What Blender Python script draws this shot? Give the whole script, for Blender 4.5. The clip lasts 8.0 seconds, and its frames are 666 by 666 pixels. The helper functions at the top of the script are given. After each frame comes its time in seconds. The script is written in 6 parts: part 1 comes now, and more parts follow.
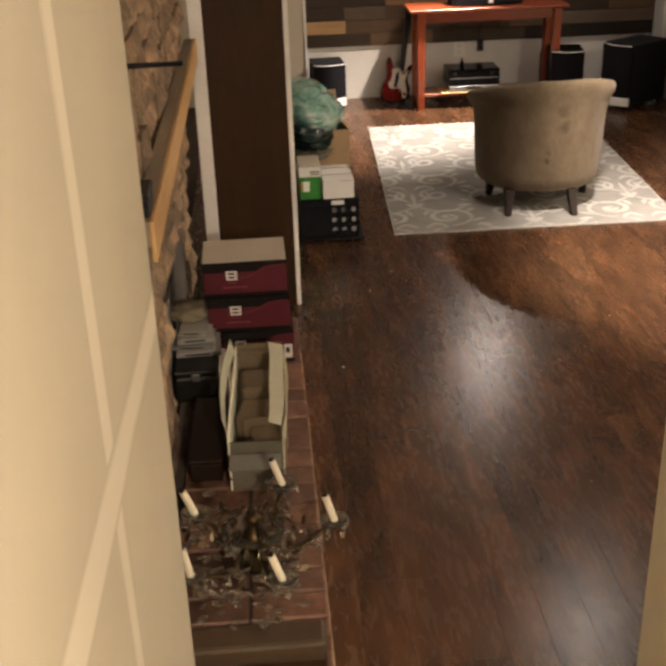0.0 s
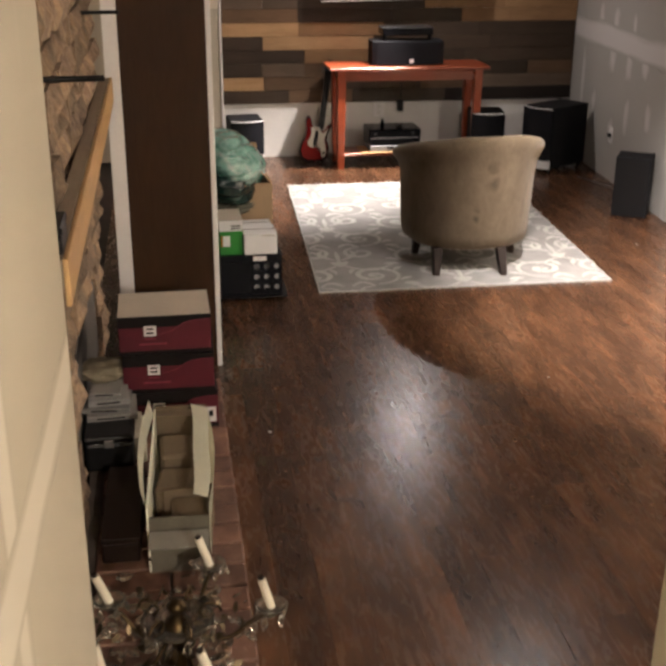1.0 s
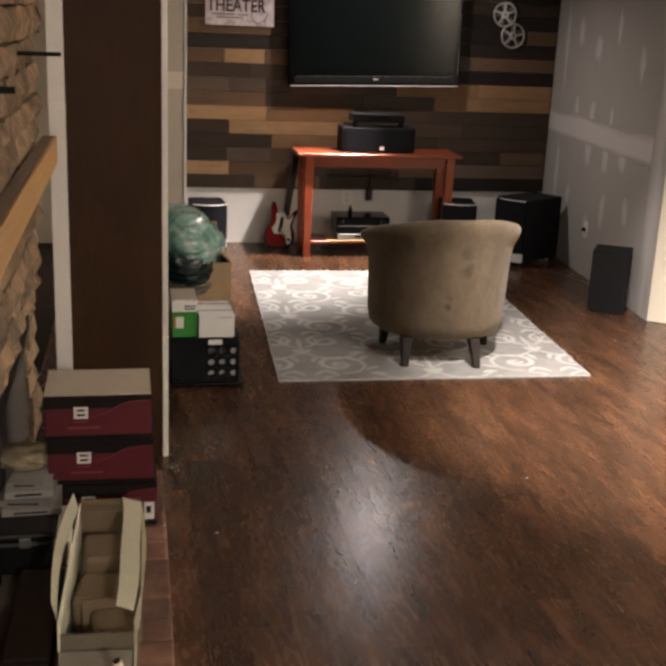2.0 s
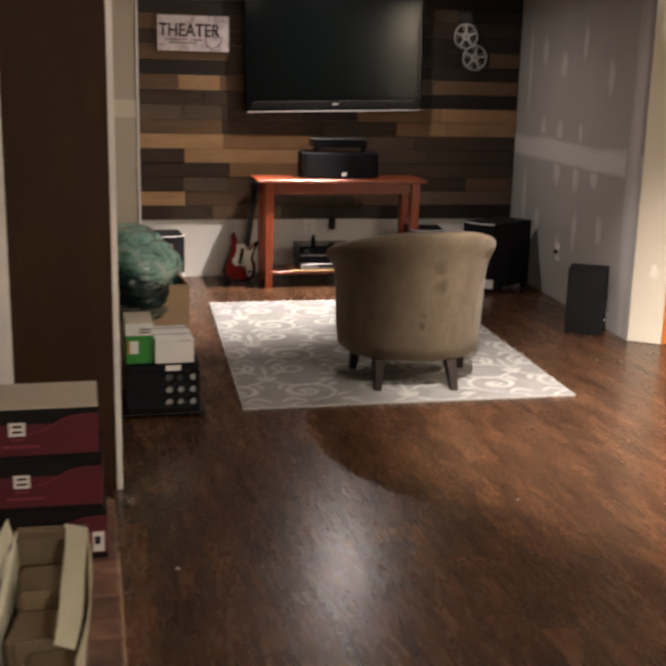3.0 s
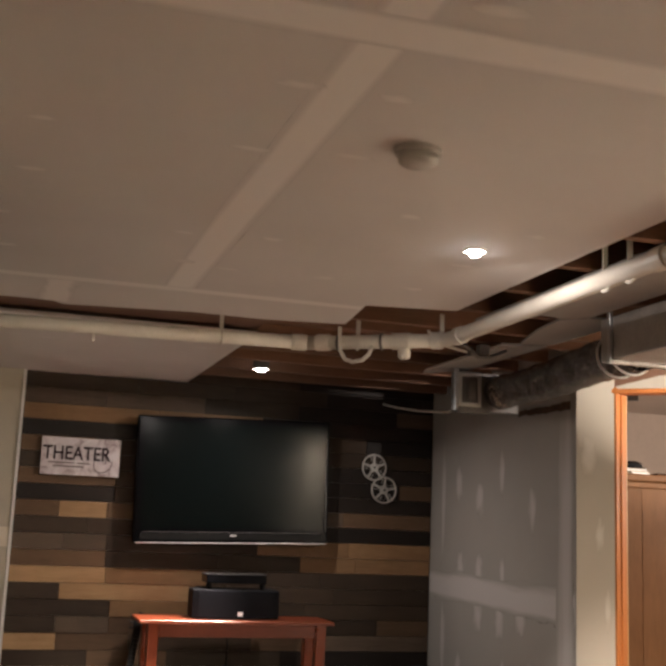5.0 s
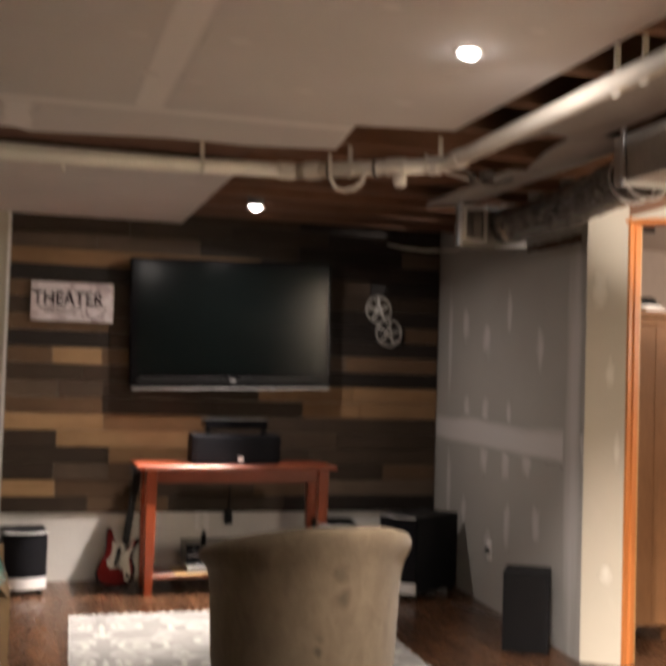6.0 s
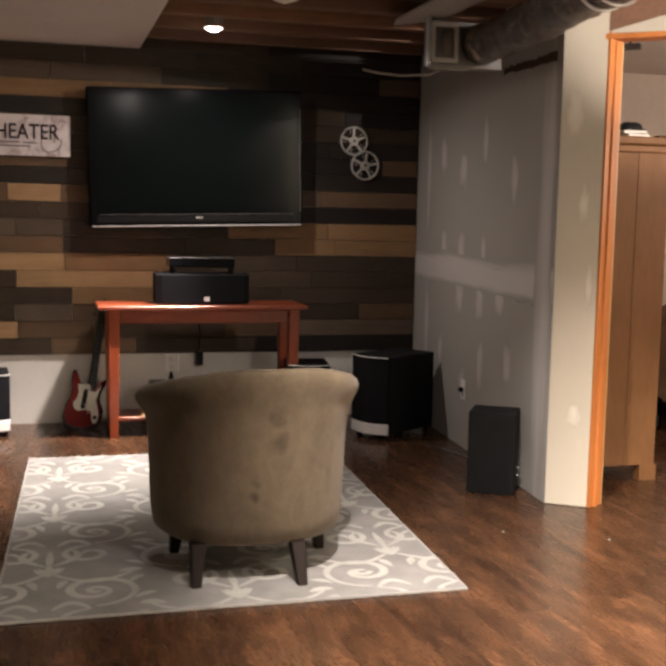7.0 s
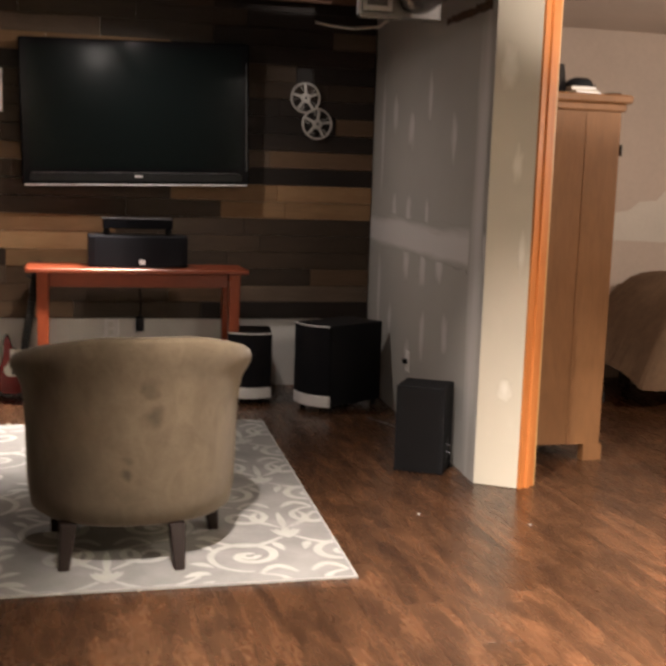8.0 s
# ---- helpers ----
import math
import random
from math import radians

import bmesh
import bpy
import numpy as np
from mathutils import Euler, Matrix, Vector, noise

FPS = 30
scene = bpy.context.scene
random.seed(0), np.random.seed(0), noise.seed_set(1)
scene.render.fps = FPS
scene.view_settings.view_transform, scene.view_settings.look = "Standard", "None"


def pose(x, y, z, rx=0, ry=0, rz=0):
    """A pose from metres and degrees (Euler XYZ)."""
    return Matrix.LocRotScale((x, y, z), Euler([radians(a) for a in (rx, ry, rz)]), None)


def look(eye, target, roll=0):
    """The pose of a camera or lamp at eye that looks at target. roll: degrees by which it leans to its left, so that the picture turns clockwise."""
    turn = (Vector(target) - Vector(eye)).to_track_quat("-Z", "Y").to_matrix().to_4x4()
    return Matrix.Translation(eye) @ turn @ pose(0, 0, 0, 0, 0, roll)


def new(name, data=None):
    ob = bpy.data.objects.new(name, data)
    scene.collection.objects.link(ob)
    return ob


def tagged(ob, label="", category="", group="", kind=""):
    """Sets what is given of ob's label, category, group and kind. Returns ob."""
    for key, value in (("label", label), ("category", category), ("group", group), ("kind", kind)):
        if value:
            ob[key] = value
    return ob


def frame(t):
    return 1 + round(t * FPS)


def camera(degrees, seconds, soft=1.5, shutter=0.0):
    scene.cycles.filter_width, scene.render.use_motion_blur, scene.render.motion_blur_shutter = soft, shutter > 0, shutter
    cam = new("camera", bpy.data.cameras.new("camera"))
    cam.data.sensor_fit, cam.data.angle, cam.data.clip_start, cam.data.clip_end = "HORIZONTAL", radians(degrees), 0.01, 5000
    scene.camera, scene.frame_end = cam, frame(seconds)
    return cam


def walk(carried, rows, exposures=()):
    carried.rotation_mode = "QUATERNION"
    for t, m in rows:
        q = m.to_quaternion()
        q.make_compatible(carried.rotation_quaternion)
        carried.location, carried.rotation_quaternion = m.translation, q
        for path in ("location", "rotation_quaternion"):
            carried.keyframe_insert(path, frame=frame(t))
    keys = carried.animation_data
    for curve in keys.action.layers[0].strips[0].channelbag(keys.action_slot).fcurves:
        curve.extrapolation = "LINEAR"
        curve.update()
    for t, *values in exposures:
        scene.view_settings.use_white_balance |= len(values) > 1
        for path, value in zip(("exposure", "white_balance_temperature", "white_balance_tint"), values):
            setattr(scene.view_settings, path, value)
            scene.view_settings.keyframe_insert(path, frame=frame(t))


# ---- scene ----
cam = camera(34.8, 8.0, soft=3.3, shutter=0.6)
PATH = [
    (0, (-1.205, -2.623, 2.033), (-1.096, -0.823, 1.169), -2.0),
    (0.5, (-1.238, -2.486, 1.934), (-1.035, -0.683, 1.093), -1.2),
    (0.8, (-1.251, -2.391, 1.908), (-0.976, -0.568, 1.133), -1.0),
    (1, (-1.261, -2.335, 1.877), (-0.971, -0.504, 1.127), 0.4),
    (1.5, (-1.215, -2.149, 1.77), (-0.9, -0.273, 1.152), 2.3),
    (1.7, (-1.198, -2.074, 1.743), (-0.855, -0.196, 1.145), 2.9),
    (2.8, (-1.179, -1.753, 1.5), (-0.762, 0.141, 1.012), 1.0),
    (3, (-1.149, -1.685, 1.452), (-0.714, 0.21, 0.982), 1.4),
    (3.5, (-1.1, -1.554, 1.391), (-0.58, 0.353, 1.084), 2.2),
    (3.7, (-1.098, -1.487, 1.388), (-0.543, 0.421, 1.165), 2.1),
    (4, (-1.094, -1.314, 1.307), (-0.496, 0.594, 1.237), 1.5),
    (4.5, (-1.062, -1.181, 1.335), (-0.459, 0.709, 1.594), 2.1),
    (4.7, (-1.003, -1.108, 1.36), (-0.421, 0.771, 1.721), 2.5),
    (5.8, (-0.755, -0.824, 1.327), (-0.214, 1.093, 1.506), 2.0),
    (6, (-0.71, -0.746, 1.314), (-0.153, 1.173, 1.393), 1.7),
    (6.5, (-0.576, -0.611, 1.278), (-0.006, 1.302, 1.149), 0.6),
    (7, (-0.359, -0.548, 1.291), (0.17, 1.368, 1.07), 1.2),
    (7.5, (-0.085, -0.504, 1.292), (0.408, 1.419, 1.054), 1.7),
    (8, (0.149, -0.38, 1.266), (0.639, 1.539, 0.984), 1.9),
]
# The clip's camera drifts a little in exposure and white balance.
DRIFT = [(0, 0.3, 6850, 10), (0.5, 0.36, 6330, 10), (1, 0.42, 6090, 10), (1.5, 0.31, 6080, 10), (2.8, 0.02, 6170, 10), (4, 0.08, 6210, 10), (6.5, 0.04, 6270, 10), (8, 0.02, 6310, 10)]
walk(cam, [(t, look(eye, target, roll)) for t, eye, target, roll in PATH], DRIFT)

# ---- light ----
world = bpy.data.worlds.new("night")
world.use_nodes = True
world.node_tree.nodes["Background"].inputs[0].default_value = (0.02, 0.018, 0.016, 1)
world.node_tree.nodes["Background"].inputs[1].default_value = 0.15
scene.world = world


def downlight(x, y, z, watts, colour, aim, spread, size=0.09):
    """The flat round lens of a recessed eyeball light, turned towards the point aim."""
    data = bpy.data.lights.new("downlight", "AREA")
    data.shape, data.size, data.energy, data.color = "DISK", size, watts, colour
    data.spread = math.radians(spread)
    ob = new("downlight", data)
    way = Vector(aim) - Vector((x, y, z))
    ob.matrix_basis = Matrix.Translation((x, y, z)) @ way.to_track_quat("-Z", "Y").to_matrix().to_4x4()
    return ob


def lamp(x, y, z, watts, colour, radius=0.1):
    """A bare point light for a lamp out of view."""
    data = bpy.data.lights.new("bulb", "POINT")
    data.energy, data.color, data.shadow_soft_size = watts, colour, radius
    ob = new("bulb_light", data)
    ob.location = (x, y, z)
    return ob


def spot(x, y, z, watts, colour, aim, angle, blend, radius=0.03):
    """The beam of a reflector bulb, turned towards the point aim."""
    data = bpy.data.lights.new("spot", "SPOT")
    data.energy, data.color, data.shadow_soft_size = watts, colour, radius
    data.spot_size, data.spot_blend = math.radians(angle), blend
    ob = new("bulb_beam", data)
    way = Vector(aim) - Vector((x, y, z))
    ob.matrix_basis = Matrix.Translation((x, y, z)) @ way.to_track_quat("-Z", "Y").to_matrix().to_4x4()
    return ob


WARM = (1.0, 0.86, 0.765)
# The recessed light by the television: a beam on the far end of the rug, and its spill.
downlight(0.56, 5.256, 2.12, 14, WARM, (0.4, 5.2, 0.0), 180, 0.07)
spot(0.56, 5.256, 2.11, 720, WARM, (-0.27, 5.05, 0.0), 62, 0.85)
# The recessed light before the rug, turned towards the doorway: its beam on the floor, and its spill.
downlight(0.446, 1.961, 2.188, 10.5, WARM, (0.9, 2.3, 0.0), 174, 0.045)
spot(0.446, 1.961, 2.172, 610, WARM, (1.62, 2.25, 0.0), 88, 0.8)
# The light of the passage beside the room, close to its side wall, out of view.
downlight(2.2, 0.7, 2.2, 46, (1.0, 0.87, 0.72), (2.25, 0.75, 0.0), 176, 0.3)
# Two added beams brighten the side wall and the doorway; no fixtures stand there.
spot(2.2, 0.7, 2.19, 900, WARM, (2.65, 0.8, 1.25), 125, 0.5)
spot(2.2, 0.7, 2.16, 520, WARM, (2.55, 3.4, 2.5), 40, 0.5)
# The lamp over the stairs and the bedroom lamp, both out of view.
lamp(-0.60, -3.5, 2.12, 165, (1.0, 0.86, 0.71), 0.08)
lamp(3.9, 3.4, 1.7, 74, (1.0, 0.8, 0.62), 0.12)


# ---- materials ----
class Nodes:
    """A material with short calls for its nodes."""

    def __init__(self, name, rough=0.6, metal=0.0, spec=0.5):
        self.mat = bpy.data.materials.new(name)
        self.mat.use_nodes = True
        self.tree = self.mat.node_tree
        self.shader = self.tree.nodes["Principled BSDF"]
        self.shader.inputs["Roughness"].default_value = rough
        self.shader.inputs["Metallic"].default_value = metal
        self.shader.inputs["Specular IOR Level"].default_value = spec

    def node(self, kind, **values):
        n = self.tree.nodes.new(kind)
        for key, value in values.items():
            if key.startswith("i_"):
                n.inputs[key[2:].replace("_", " ")].default_value = value
        return n

    def link(self, a, b):
        self.tree.links.new(a, b)

    def coords(self, scale=(1, 1, 1), space="Object"):
        tex, mapping = self.node("ShaderNodeTexCoord"), self.node("ShaderNodeMapping")
        mapping.inputs["Scale"].default_value = scale
        self.link(tex.outputs[space], mapping.inputs["Vector"])
        return mapping.outputs["Vector"]

    def noise(self, vector, scale, detail=5.0, rough=0.55, distortion=0.0):
        n = self.node("ShaderNodeTexNoise", i_Scale=scale, i_Detail=detail, i_Roughness=rough, i_Distortion=distortion)
        self.link(vector, n.inputs["Vector"])
        return n.outputs["Fac"]

    def ramp(self, fac, stops):
        n = self.node("ShaderNodeValToRGB")
        while len(n.color_ramp.elements) < len(stops):
            n.color_ramp.elements.new(0.5)
        for element, (place, colour) in zip(n.color_ramp.elements, stops):
            element.position, element.color = place, (*colour, 1)
        self.link(fac, n.inputs["Fac"])
        return n.outputs["Color"]

    def mix(self, a, b, fac=0.5, blend="MIX"):
        n = self.tree.nodes.new("ShaderNodeMix")
        n.data_type, n.blend_type = "RGBA", blend
        for socket, value in ((n.inputs[0], fac), (n.inputs[6], a), (n.inputs[7], b)):
            if isinstance(value, (int, float)):
                socket.default_value = value
            elif isinstance(value, tuple):
                socket.default_value = (*value, 1)
            else:
                self.link(value, socket)
        return n.outputs[2]

    def math(self, op, a, b=0.0):
        n = self.tree.nodes.new("ShaderNodeMath")
        n.operation = op
        for socket, value in zip(n.inputs, (a, b)):
            if isinstance(value, (int, float)):
                socket.default_value = value
            else:
                self.link(value, socket)
        return n.outputs[0]

    def random(self):
        return self.node("ShaderNodeObjectInfo").outputs["Random"]

    def colour(self, socket):
        if isinstance(socket, tuple):
            self.shader.inputs["Base Color"].default_value = (*socket, 1)
        else:
            self.link(socket, self.shader.inputs["Base Color"])
        return self

    def bump(self, height, strength=0.3, distance=0.002):
        n = self.node("ShaderNodeBump", i_Strength=strength, i_Distance=distance)
        self.link(height, n.inputs["Height"])
        self.link(n.outputs["Normal"], self.shader.inputs["Normal"])
        return self

    def rough(self, fac, low, high):
        n = self.node("ShaderNodeMapRange", i_To_Min=low, i_To_Max=high)
        self.link(fac, n.inputs["Value"])
        self.link(n.outputs["Result"], self.shader.inputs["Roughness"])
        return self


def tone(colour, k):
    return tuple(min(1.0, c * k) for c in colour)


def plain(name, colour, rough=0.5, metal=0.0, vary=0.15, scale=14.0, bump=0.1, spec=0.35):
    """A surface of one colour with mottling at two scales and fine relief."""
    n = Nodes(name, rough, metal, spec)
    v = n.coords()
    big, fine = n.noise(v, scale), n.noise(v, scale * 12, 3)
    c = n.ramp(big, [(0.3, tone(colour, 1 - vary)), (0.7, tone(colour, 1 + vary))])
    n.colour(n.mix(c, n.ramp(fine, [(0.35, tone(colour, 1 - vary)), (0.65, tone(colour, 1 + vary))]), 0.35))
    n.rough(big, max(0.02, rough - 0.08), min(1, rough + 0.08))
    return n.bump(fine, bump, 0.001).mat


def wood(name, dark, light, along="X", rough=0.45, stretch=14.0, fine=40.0, bump=0.25, spread=0.35, spec=0.5):
    """Wood whose grain runs along an axis; each piece differs by its random number."""
    n = Nodes(name, rough, spec=spec)
    scale = {"X": (1, stretch, stretch), "Y": (stretch, 1, stretch), "Z": (stretch, stretch, 1)}[along]
    tex, shift, mapping = n.node("ShaderNodeTexCoord"), n.node("ShaderNodeVectorMath"), n.node("ShaderNodeMapping")
    shift.operation = "ADD"
    mapping.inputs["Scale"].default_value = scale
    n.link(tex.outputs["Object"], shift.inputs[0])
    step = n.math("MULTIPLY", n.random(), 37.0)
    n.link(step, shift.inputs[1])
    n.link(shift.outputs[0], mapping.inputs["Vector"])
    v = mapping.outputs["Vector"]
    grain, pores, cloud = n.noise(v, 1.6, 8, 0.62, 0.9), n.noise(v, fine / 4, 4, 0.7), n.noise(shift.outputs[0], 4.0, 3)
    c = n.ramp(grain, [(0.25, dark), (0.5, tuple((a + b) / 2 for a, b in zip(dark, light))), (0.78, light)])
    c = n.mix(c, n.ramp(pores, [(0.35, tone(dark, 0.6)), (0.6, light)]), 0.25)
    c = n.mix(c, n.ramp(cloud, [(0.3, tone(dark, 0.8)), (0.7, light)]), 0.3)
    level = n.node("ShaderNodeMapRange", i_To_Min=1 - spread, i_To_Max=1 + spread)
    n.link(n.random(), level.inputs["Value"])
    hsv = n.node("ShaderNodeHueSaturation")
    n.link(level.outputs["Result"], hsv.inputs["Value"])
    n.link(c, hsv.inputs["Color"])
    n.colour(hsv.outputs["Color"])
    n.rough(cloud, max(0.05, rough - 0.1), min(1, rough + 0.12))
    return n.bump(grain, bump, 0.002).mat


def drywall(name, colour, patch, amount=0.5):
    """Unpainted board with thin smears of joint compound."""
    n = Nodes(name, 0.85, spec=0.3)
    v = n.coords()
    cloud, speck = n.noise(v, 1.3, 4), n.noise(v, 160, 2)
    smear = n.noise(n.coords((3.2, 3.2, 0.9)), 2.2, 4, 0.6, 0.6)
    c = n.ramp(cloud, [(0.3, tone(colour, 0.93)), (0.7, tone(colour, 1.05))])
    c = n.mix(c, patch, n.math("MULTIPLY", n.ramp(smear, [(0.62, (0, 0, 0)), (0.72, (1, 1, 1))]), amount))
    n.colour(n.mix(c, n.ramp(speck, [(0.3, tone(colour, 0.9)), (0.7, colour)]), 0.2))
    return n.bump(speck, 0.08, 0.0008).mat


M = {
    "cream": drywall("cream_board", (0.52, 0.475, 0.38), (0.6, 0.555, 0.46), 0.3),
    "grey": drywall("grey_board", (0.37, 0.356, 0.325), (0.47, 0.46, 0.43), 0.2),
    "ceiling": drywall("ceiling_board", (0.72, 0.69, 0.665), (0.75, 0.72, 0.69), 0.2),
    "compound_cream": plain("joint_compound_cream", (0.72, 0.66, 0.54), 0.8, 0, 0.05, 6, 0.1),
    "white_wall": plain("white_wall_paint", (0.72, 0.7, 0.66), 0.7, 0, 0.05, 5, 0.08),
    "pink_wall": plain("pale_wall_paint", (0.62, 0.55, 0.5), 0.75, 0, 0.06, 3, 0.08),
    "white_trim": plain("white_trim_paint", (0.84, 0.82, 0.8), 0.4, 0, 0.05, 5, 0.05),
    "black": plain("black_plastic", (0.006, 0.006, 0.0065), 0.45, 0, 0.2, 30, 0.1, 0.25),
    "black_vinyl": plain("black_vinyl", (0.011, 0.011, 0.012), 0.6, 0, 0.3, 60, 0.4, 0.1),
    "chrome_dark": plain("dark_chrome", (0.1, 0.1, 0.105), 0.3, 0.7, 0.06, 20, 0.05),
    "gloss": plain("black_gloss", (0.005, 0.005, 0.006), 0.15, 0, 0.1, 10, 0.0, 0.1),
    "screen": Nodes("dark_screen", 0.15, spec=0.16).colour((0.004, 0.006, 0.006)).mat,
    "silver": plain("silver_paint", (0.85, 0.84, 0.83), 0.35, 0.15, 0.06, 20, 0.05),
    "dull_silver": plain("dull_silver_case", (0.2, 0.2, 0.205), 0.4, 0.2, 0.08, 20, 0.05),
    "zinc": plain("zinc_steel", (0.5, 0.5, 0.5), 0.4, 1.0, 0.2, 20, 0.1),
    "cherry": wood("cherry_wood", (0.13, 0.024, 0.009), (0.25, 0.052, 0.018), "X", 0.33, 10, 40, 0.1, 0.05),
    "orange_wood": wood("orange_wood", (0.46, 0.15, 0.035), (0.62, 0.235, 0.066), "Z", 0.5, 10, 40, 0.1, 0.05, 0.3),
    "panel_wood": wood("dark_panel_wood", (0.028, 0.0125, 0.0055), (0.05, 0.023, 0.0098), "Z", 0.55, 8, 40, 0.1, 0.05, 0.15),
    "wardrobe": wood("wardrobe_wood", (0.155, 0.07, 0.024), (0.235, 0.112, 0.042), "Z", 0.5, 8, 40, 0.1, 0.05),
    "joist": wood("joist_wood", (0.145, 0.071, 0.039), (0.245, 0.128, 0.072), "X", 0.75, 10, 40, 0.3, 0.25),
    "pine": wood("pine_board", (0.42, 0.24, 0.09), (0.6, 0.38, 0.17), "Y", 0.5, 10, 40, 0.2, 0.1),
    "leg": plain("dark_leg_stain", (0.013, 0.007, 0.005), 0.5, 0, 0.2, 20, 0.05, 0.2),
    "pipe": plain("white_pvc", (0.66, 0.62, 0.54), 0.35, 0, 0.08, 8, 0.05),
    "card": plain("cardboard", (0.31, 0.215, 0.125), 0.8, 0, 0.1, 9, 0.2),
}


# ---- mesh helpers ----
def thing(name, m, label, category, group="", kind=""):
    ob = new(name)
    ob.empty_display_size = 0.05
    ob.matrix_basis = m
    return tagged(ob, label, category, group, kind)


def mesh_of(name, bm, material, smooth=False):
    data = bpy.data.meshes.new(name)
    bmesh.ops.recalc_face_normals(bm, faces=bm.faces)
    bm.to_mesh(data)
    bm.free()
    for m in material if isinstance(material, (list, tuple)) else [material]:
        data.materials.append(m)
    if smooth:
        data.shade_smooth()
    return data


def part(name, bm, material, parent, label="", smooth=False, kind=""):
    ob = new(name, mesh_of(name, bm, material, smooth))
    ob.parent = parent
    return tagged(ob, label, kind=kind)


def structure(name, bm, material, label, category, smooth=False):
    return tagged(new(name, mesh_of(name, bm, material, smooth)), label, category, kind="structure")


def box(x0, y0, z0, x1, y1, z1, bevel=0.0, bm=None, segments=1, m=None):
    """A box between two corners, its edges rounded; added to bm if one is given."""
    own = bmesh.new()
    bmesh.ops.create_cube(own, size=1)
    for v in own.verts:
        v.co = Vector(((x0 + x1) / 2 + v.co.x * (x1 - x0), (y0 + y1) / 2 + v.co.y * (y1 - y0), (z0 + z1) / 2 + v.co.z * (z1 - z0)))
    if bevel:
        bmesh.ops.bevel(own, geom=own.edges[:], offset=bevel, segments=segments, affect="EDGES", profile=0.5)
    if m is not None:
        own.transform(m)
    return own if bm is None else merge(bm, own)


def merge(bm, other):
    data = bpy.data.meshes.new("scratch")
    other.to_mesh(data)
    other.free()
    bm.from_mesh(data)
    bpy.data.meshes.remove(data)
    return bm


def tube(points, radius, sides=10, bm=None, closed=False, caps=True):
    """A round bar along points; radius may be a list."""
    bm = bm or bmesh.new()
    pts = [Vector(p) for p in points]
    n = len(pts)
    rings, side = [], None
    for i, p in enumerate(pts):
        a, b = pts[(i - 1) % n] if closed or i else p, pts[(i + 1) % n] if closed or i < n - 1 else p
        way = (b - a).normalized()
        if side is None:
            side = way.orthogonal().normalized()
        side = (side - way * side.dot(way)).normalized()
        up = way.cross(side)
        r = radius[i] if isinstance(radius, (list, tuple)) else radius
        rings.append([bm.verts.new(p + r * (math.cos(t) * side + math.sin(t) * up)) for t in (2 * math.pi * k / sides for k in range(sides))])
    for i in range(n if closed else n - 1):
        a, b = rings[i], rings[(i + 1) % n]
        for k in range(sides):
            bm.faces.new((a[k], a[(k + 1) % sides], b[(k + 1) % sides], b[k]))
    if caps and not closed:
        bm.faces.new(rings[0])
        bm.faces.new(rings[-1])
    return bm


def lathe(profile, sides=24, bm=None, centre=(0, 0, 0)):
    """A solid turned round z from (radius, height) pairs."""
    bm = bm or bmesh.new()
    c = Vector(centre)
    rings = [[bm.verts.new(c + Vector((r * math.cos(t), r * math.sin(t), z))) for t in (2 * math.pi * k / sides for k in range(sides))] for r, z in profile]
    for a, b in zip(rings, rings[1:]):
        for k in range(sides):
            bm.faces.new((a[k], a[(k + 1) % sides], b[(k + 1) % sides], b[k]))
    bm.faces.new(rings[0])
    bm.faces.new(rings[-1])
    return bm


def slab(outline, z0, z1, bevel=0.0, bm=None, segments=1):
    """A flat plate with the given outline in x and y."""
    own = bmesh.new()
    low = [own.verts.new((x, y, z0)) for x, y in outline]
    face = own.faces.new(low)
    top = bmesh.ops.extrude_face_region(own, geom=[face])["geom"]
    bmesh.ops.translate(own, vec=(0, 0, z1 - z0), verts=[v for v in top if isinstance(v, bmesh.types.BMVert)])
    if bevel:
        flat = [e for e in own.edges if abs(e.verts[0].co.z - e.verts[1].co.z) < 1e-6]
        bmesh.ops.bevel(own, geom=flat, offset=bevel, segments=segments, affect="EDGES")
    return own if bm is None else merge(bm, own)


def soft_patch(name, colour, base, round_=True):
    """Joint compound that thins out to the board's own tone towards the edge (one unit from the middle)."""
    n = Nodes(name, 0.8, spec=0.3)
    tex = n.node("ShaderNodeTexCoord")
    wobble = n.node("ShaderNodeTexNoise", i_Scale=1.7, i_Detail=4.0)
    shifted = n.node("ShaderNodeVectorMath")
    shifted.operation = "ADD"
    n.link(tex.outputs["Object"], shifted.inputs[0])
    n.link(n.math("MULTIPLY", n.random(), 40.0), shifted.inputs[1])
    n.link(shifted.outputs[0], wobble.inputs["Vector"])
    split = n.node("ShaderNodeSeparateXYZ")
    n.link(tex.outputs["Object"], split.inputs[0])
    x2, y2 = n.math("MULTIPLY", split.outputs[0], split.outputs[0]), n.math("MULTIPLY", split.outputs[1], split.outputs[1])
    far = n.math("POWER", n.math("ADD", x2, y2), 0.5) if round_ else n.math("POWER", y2, 0.5)
    far = n.math("ADD", far, n.math("MULTIPLY", n.math("SUBTRACT", wobble.outputs["Fac"], 0.5), 1.1 if round_ else 0.9))
    n.colour(n.mix(base, colour, n.ramp(far, [(0.2, (1, 1, 1)), (0.5, (0.6, 0.6, 0.6)), (0.78, (0, 0, 0))] if round_ else [(0.45, (1, 1, 1)), (0.6, (0.5, 0.5, 0.5)), (0.75, (0, 0, 0))])))
    n.link(n.ramp(far, [(0.82, (1, 1, 1)), (0.83, (0, 0, 0))]), n.shader.inputs["Alpha"])
    return n.mat


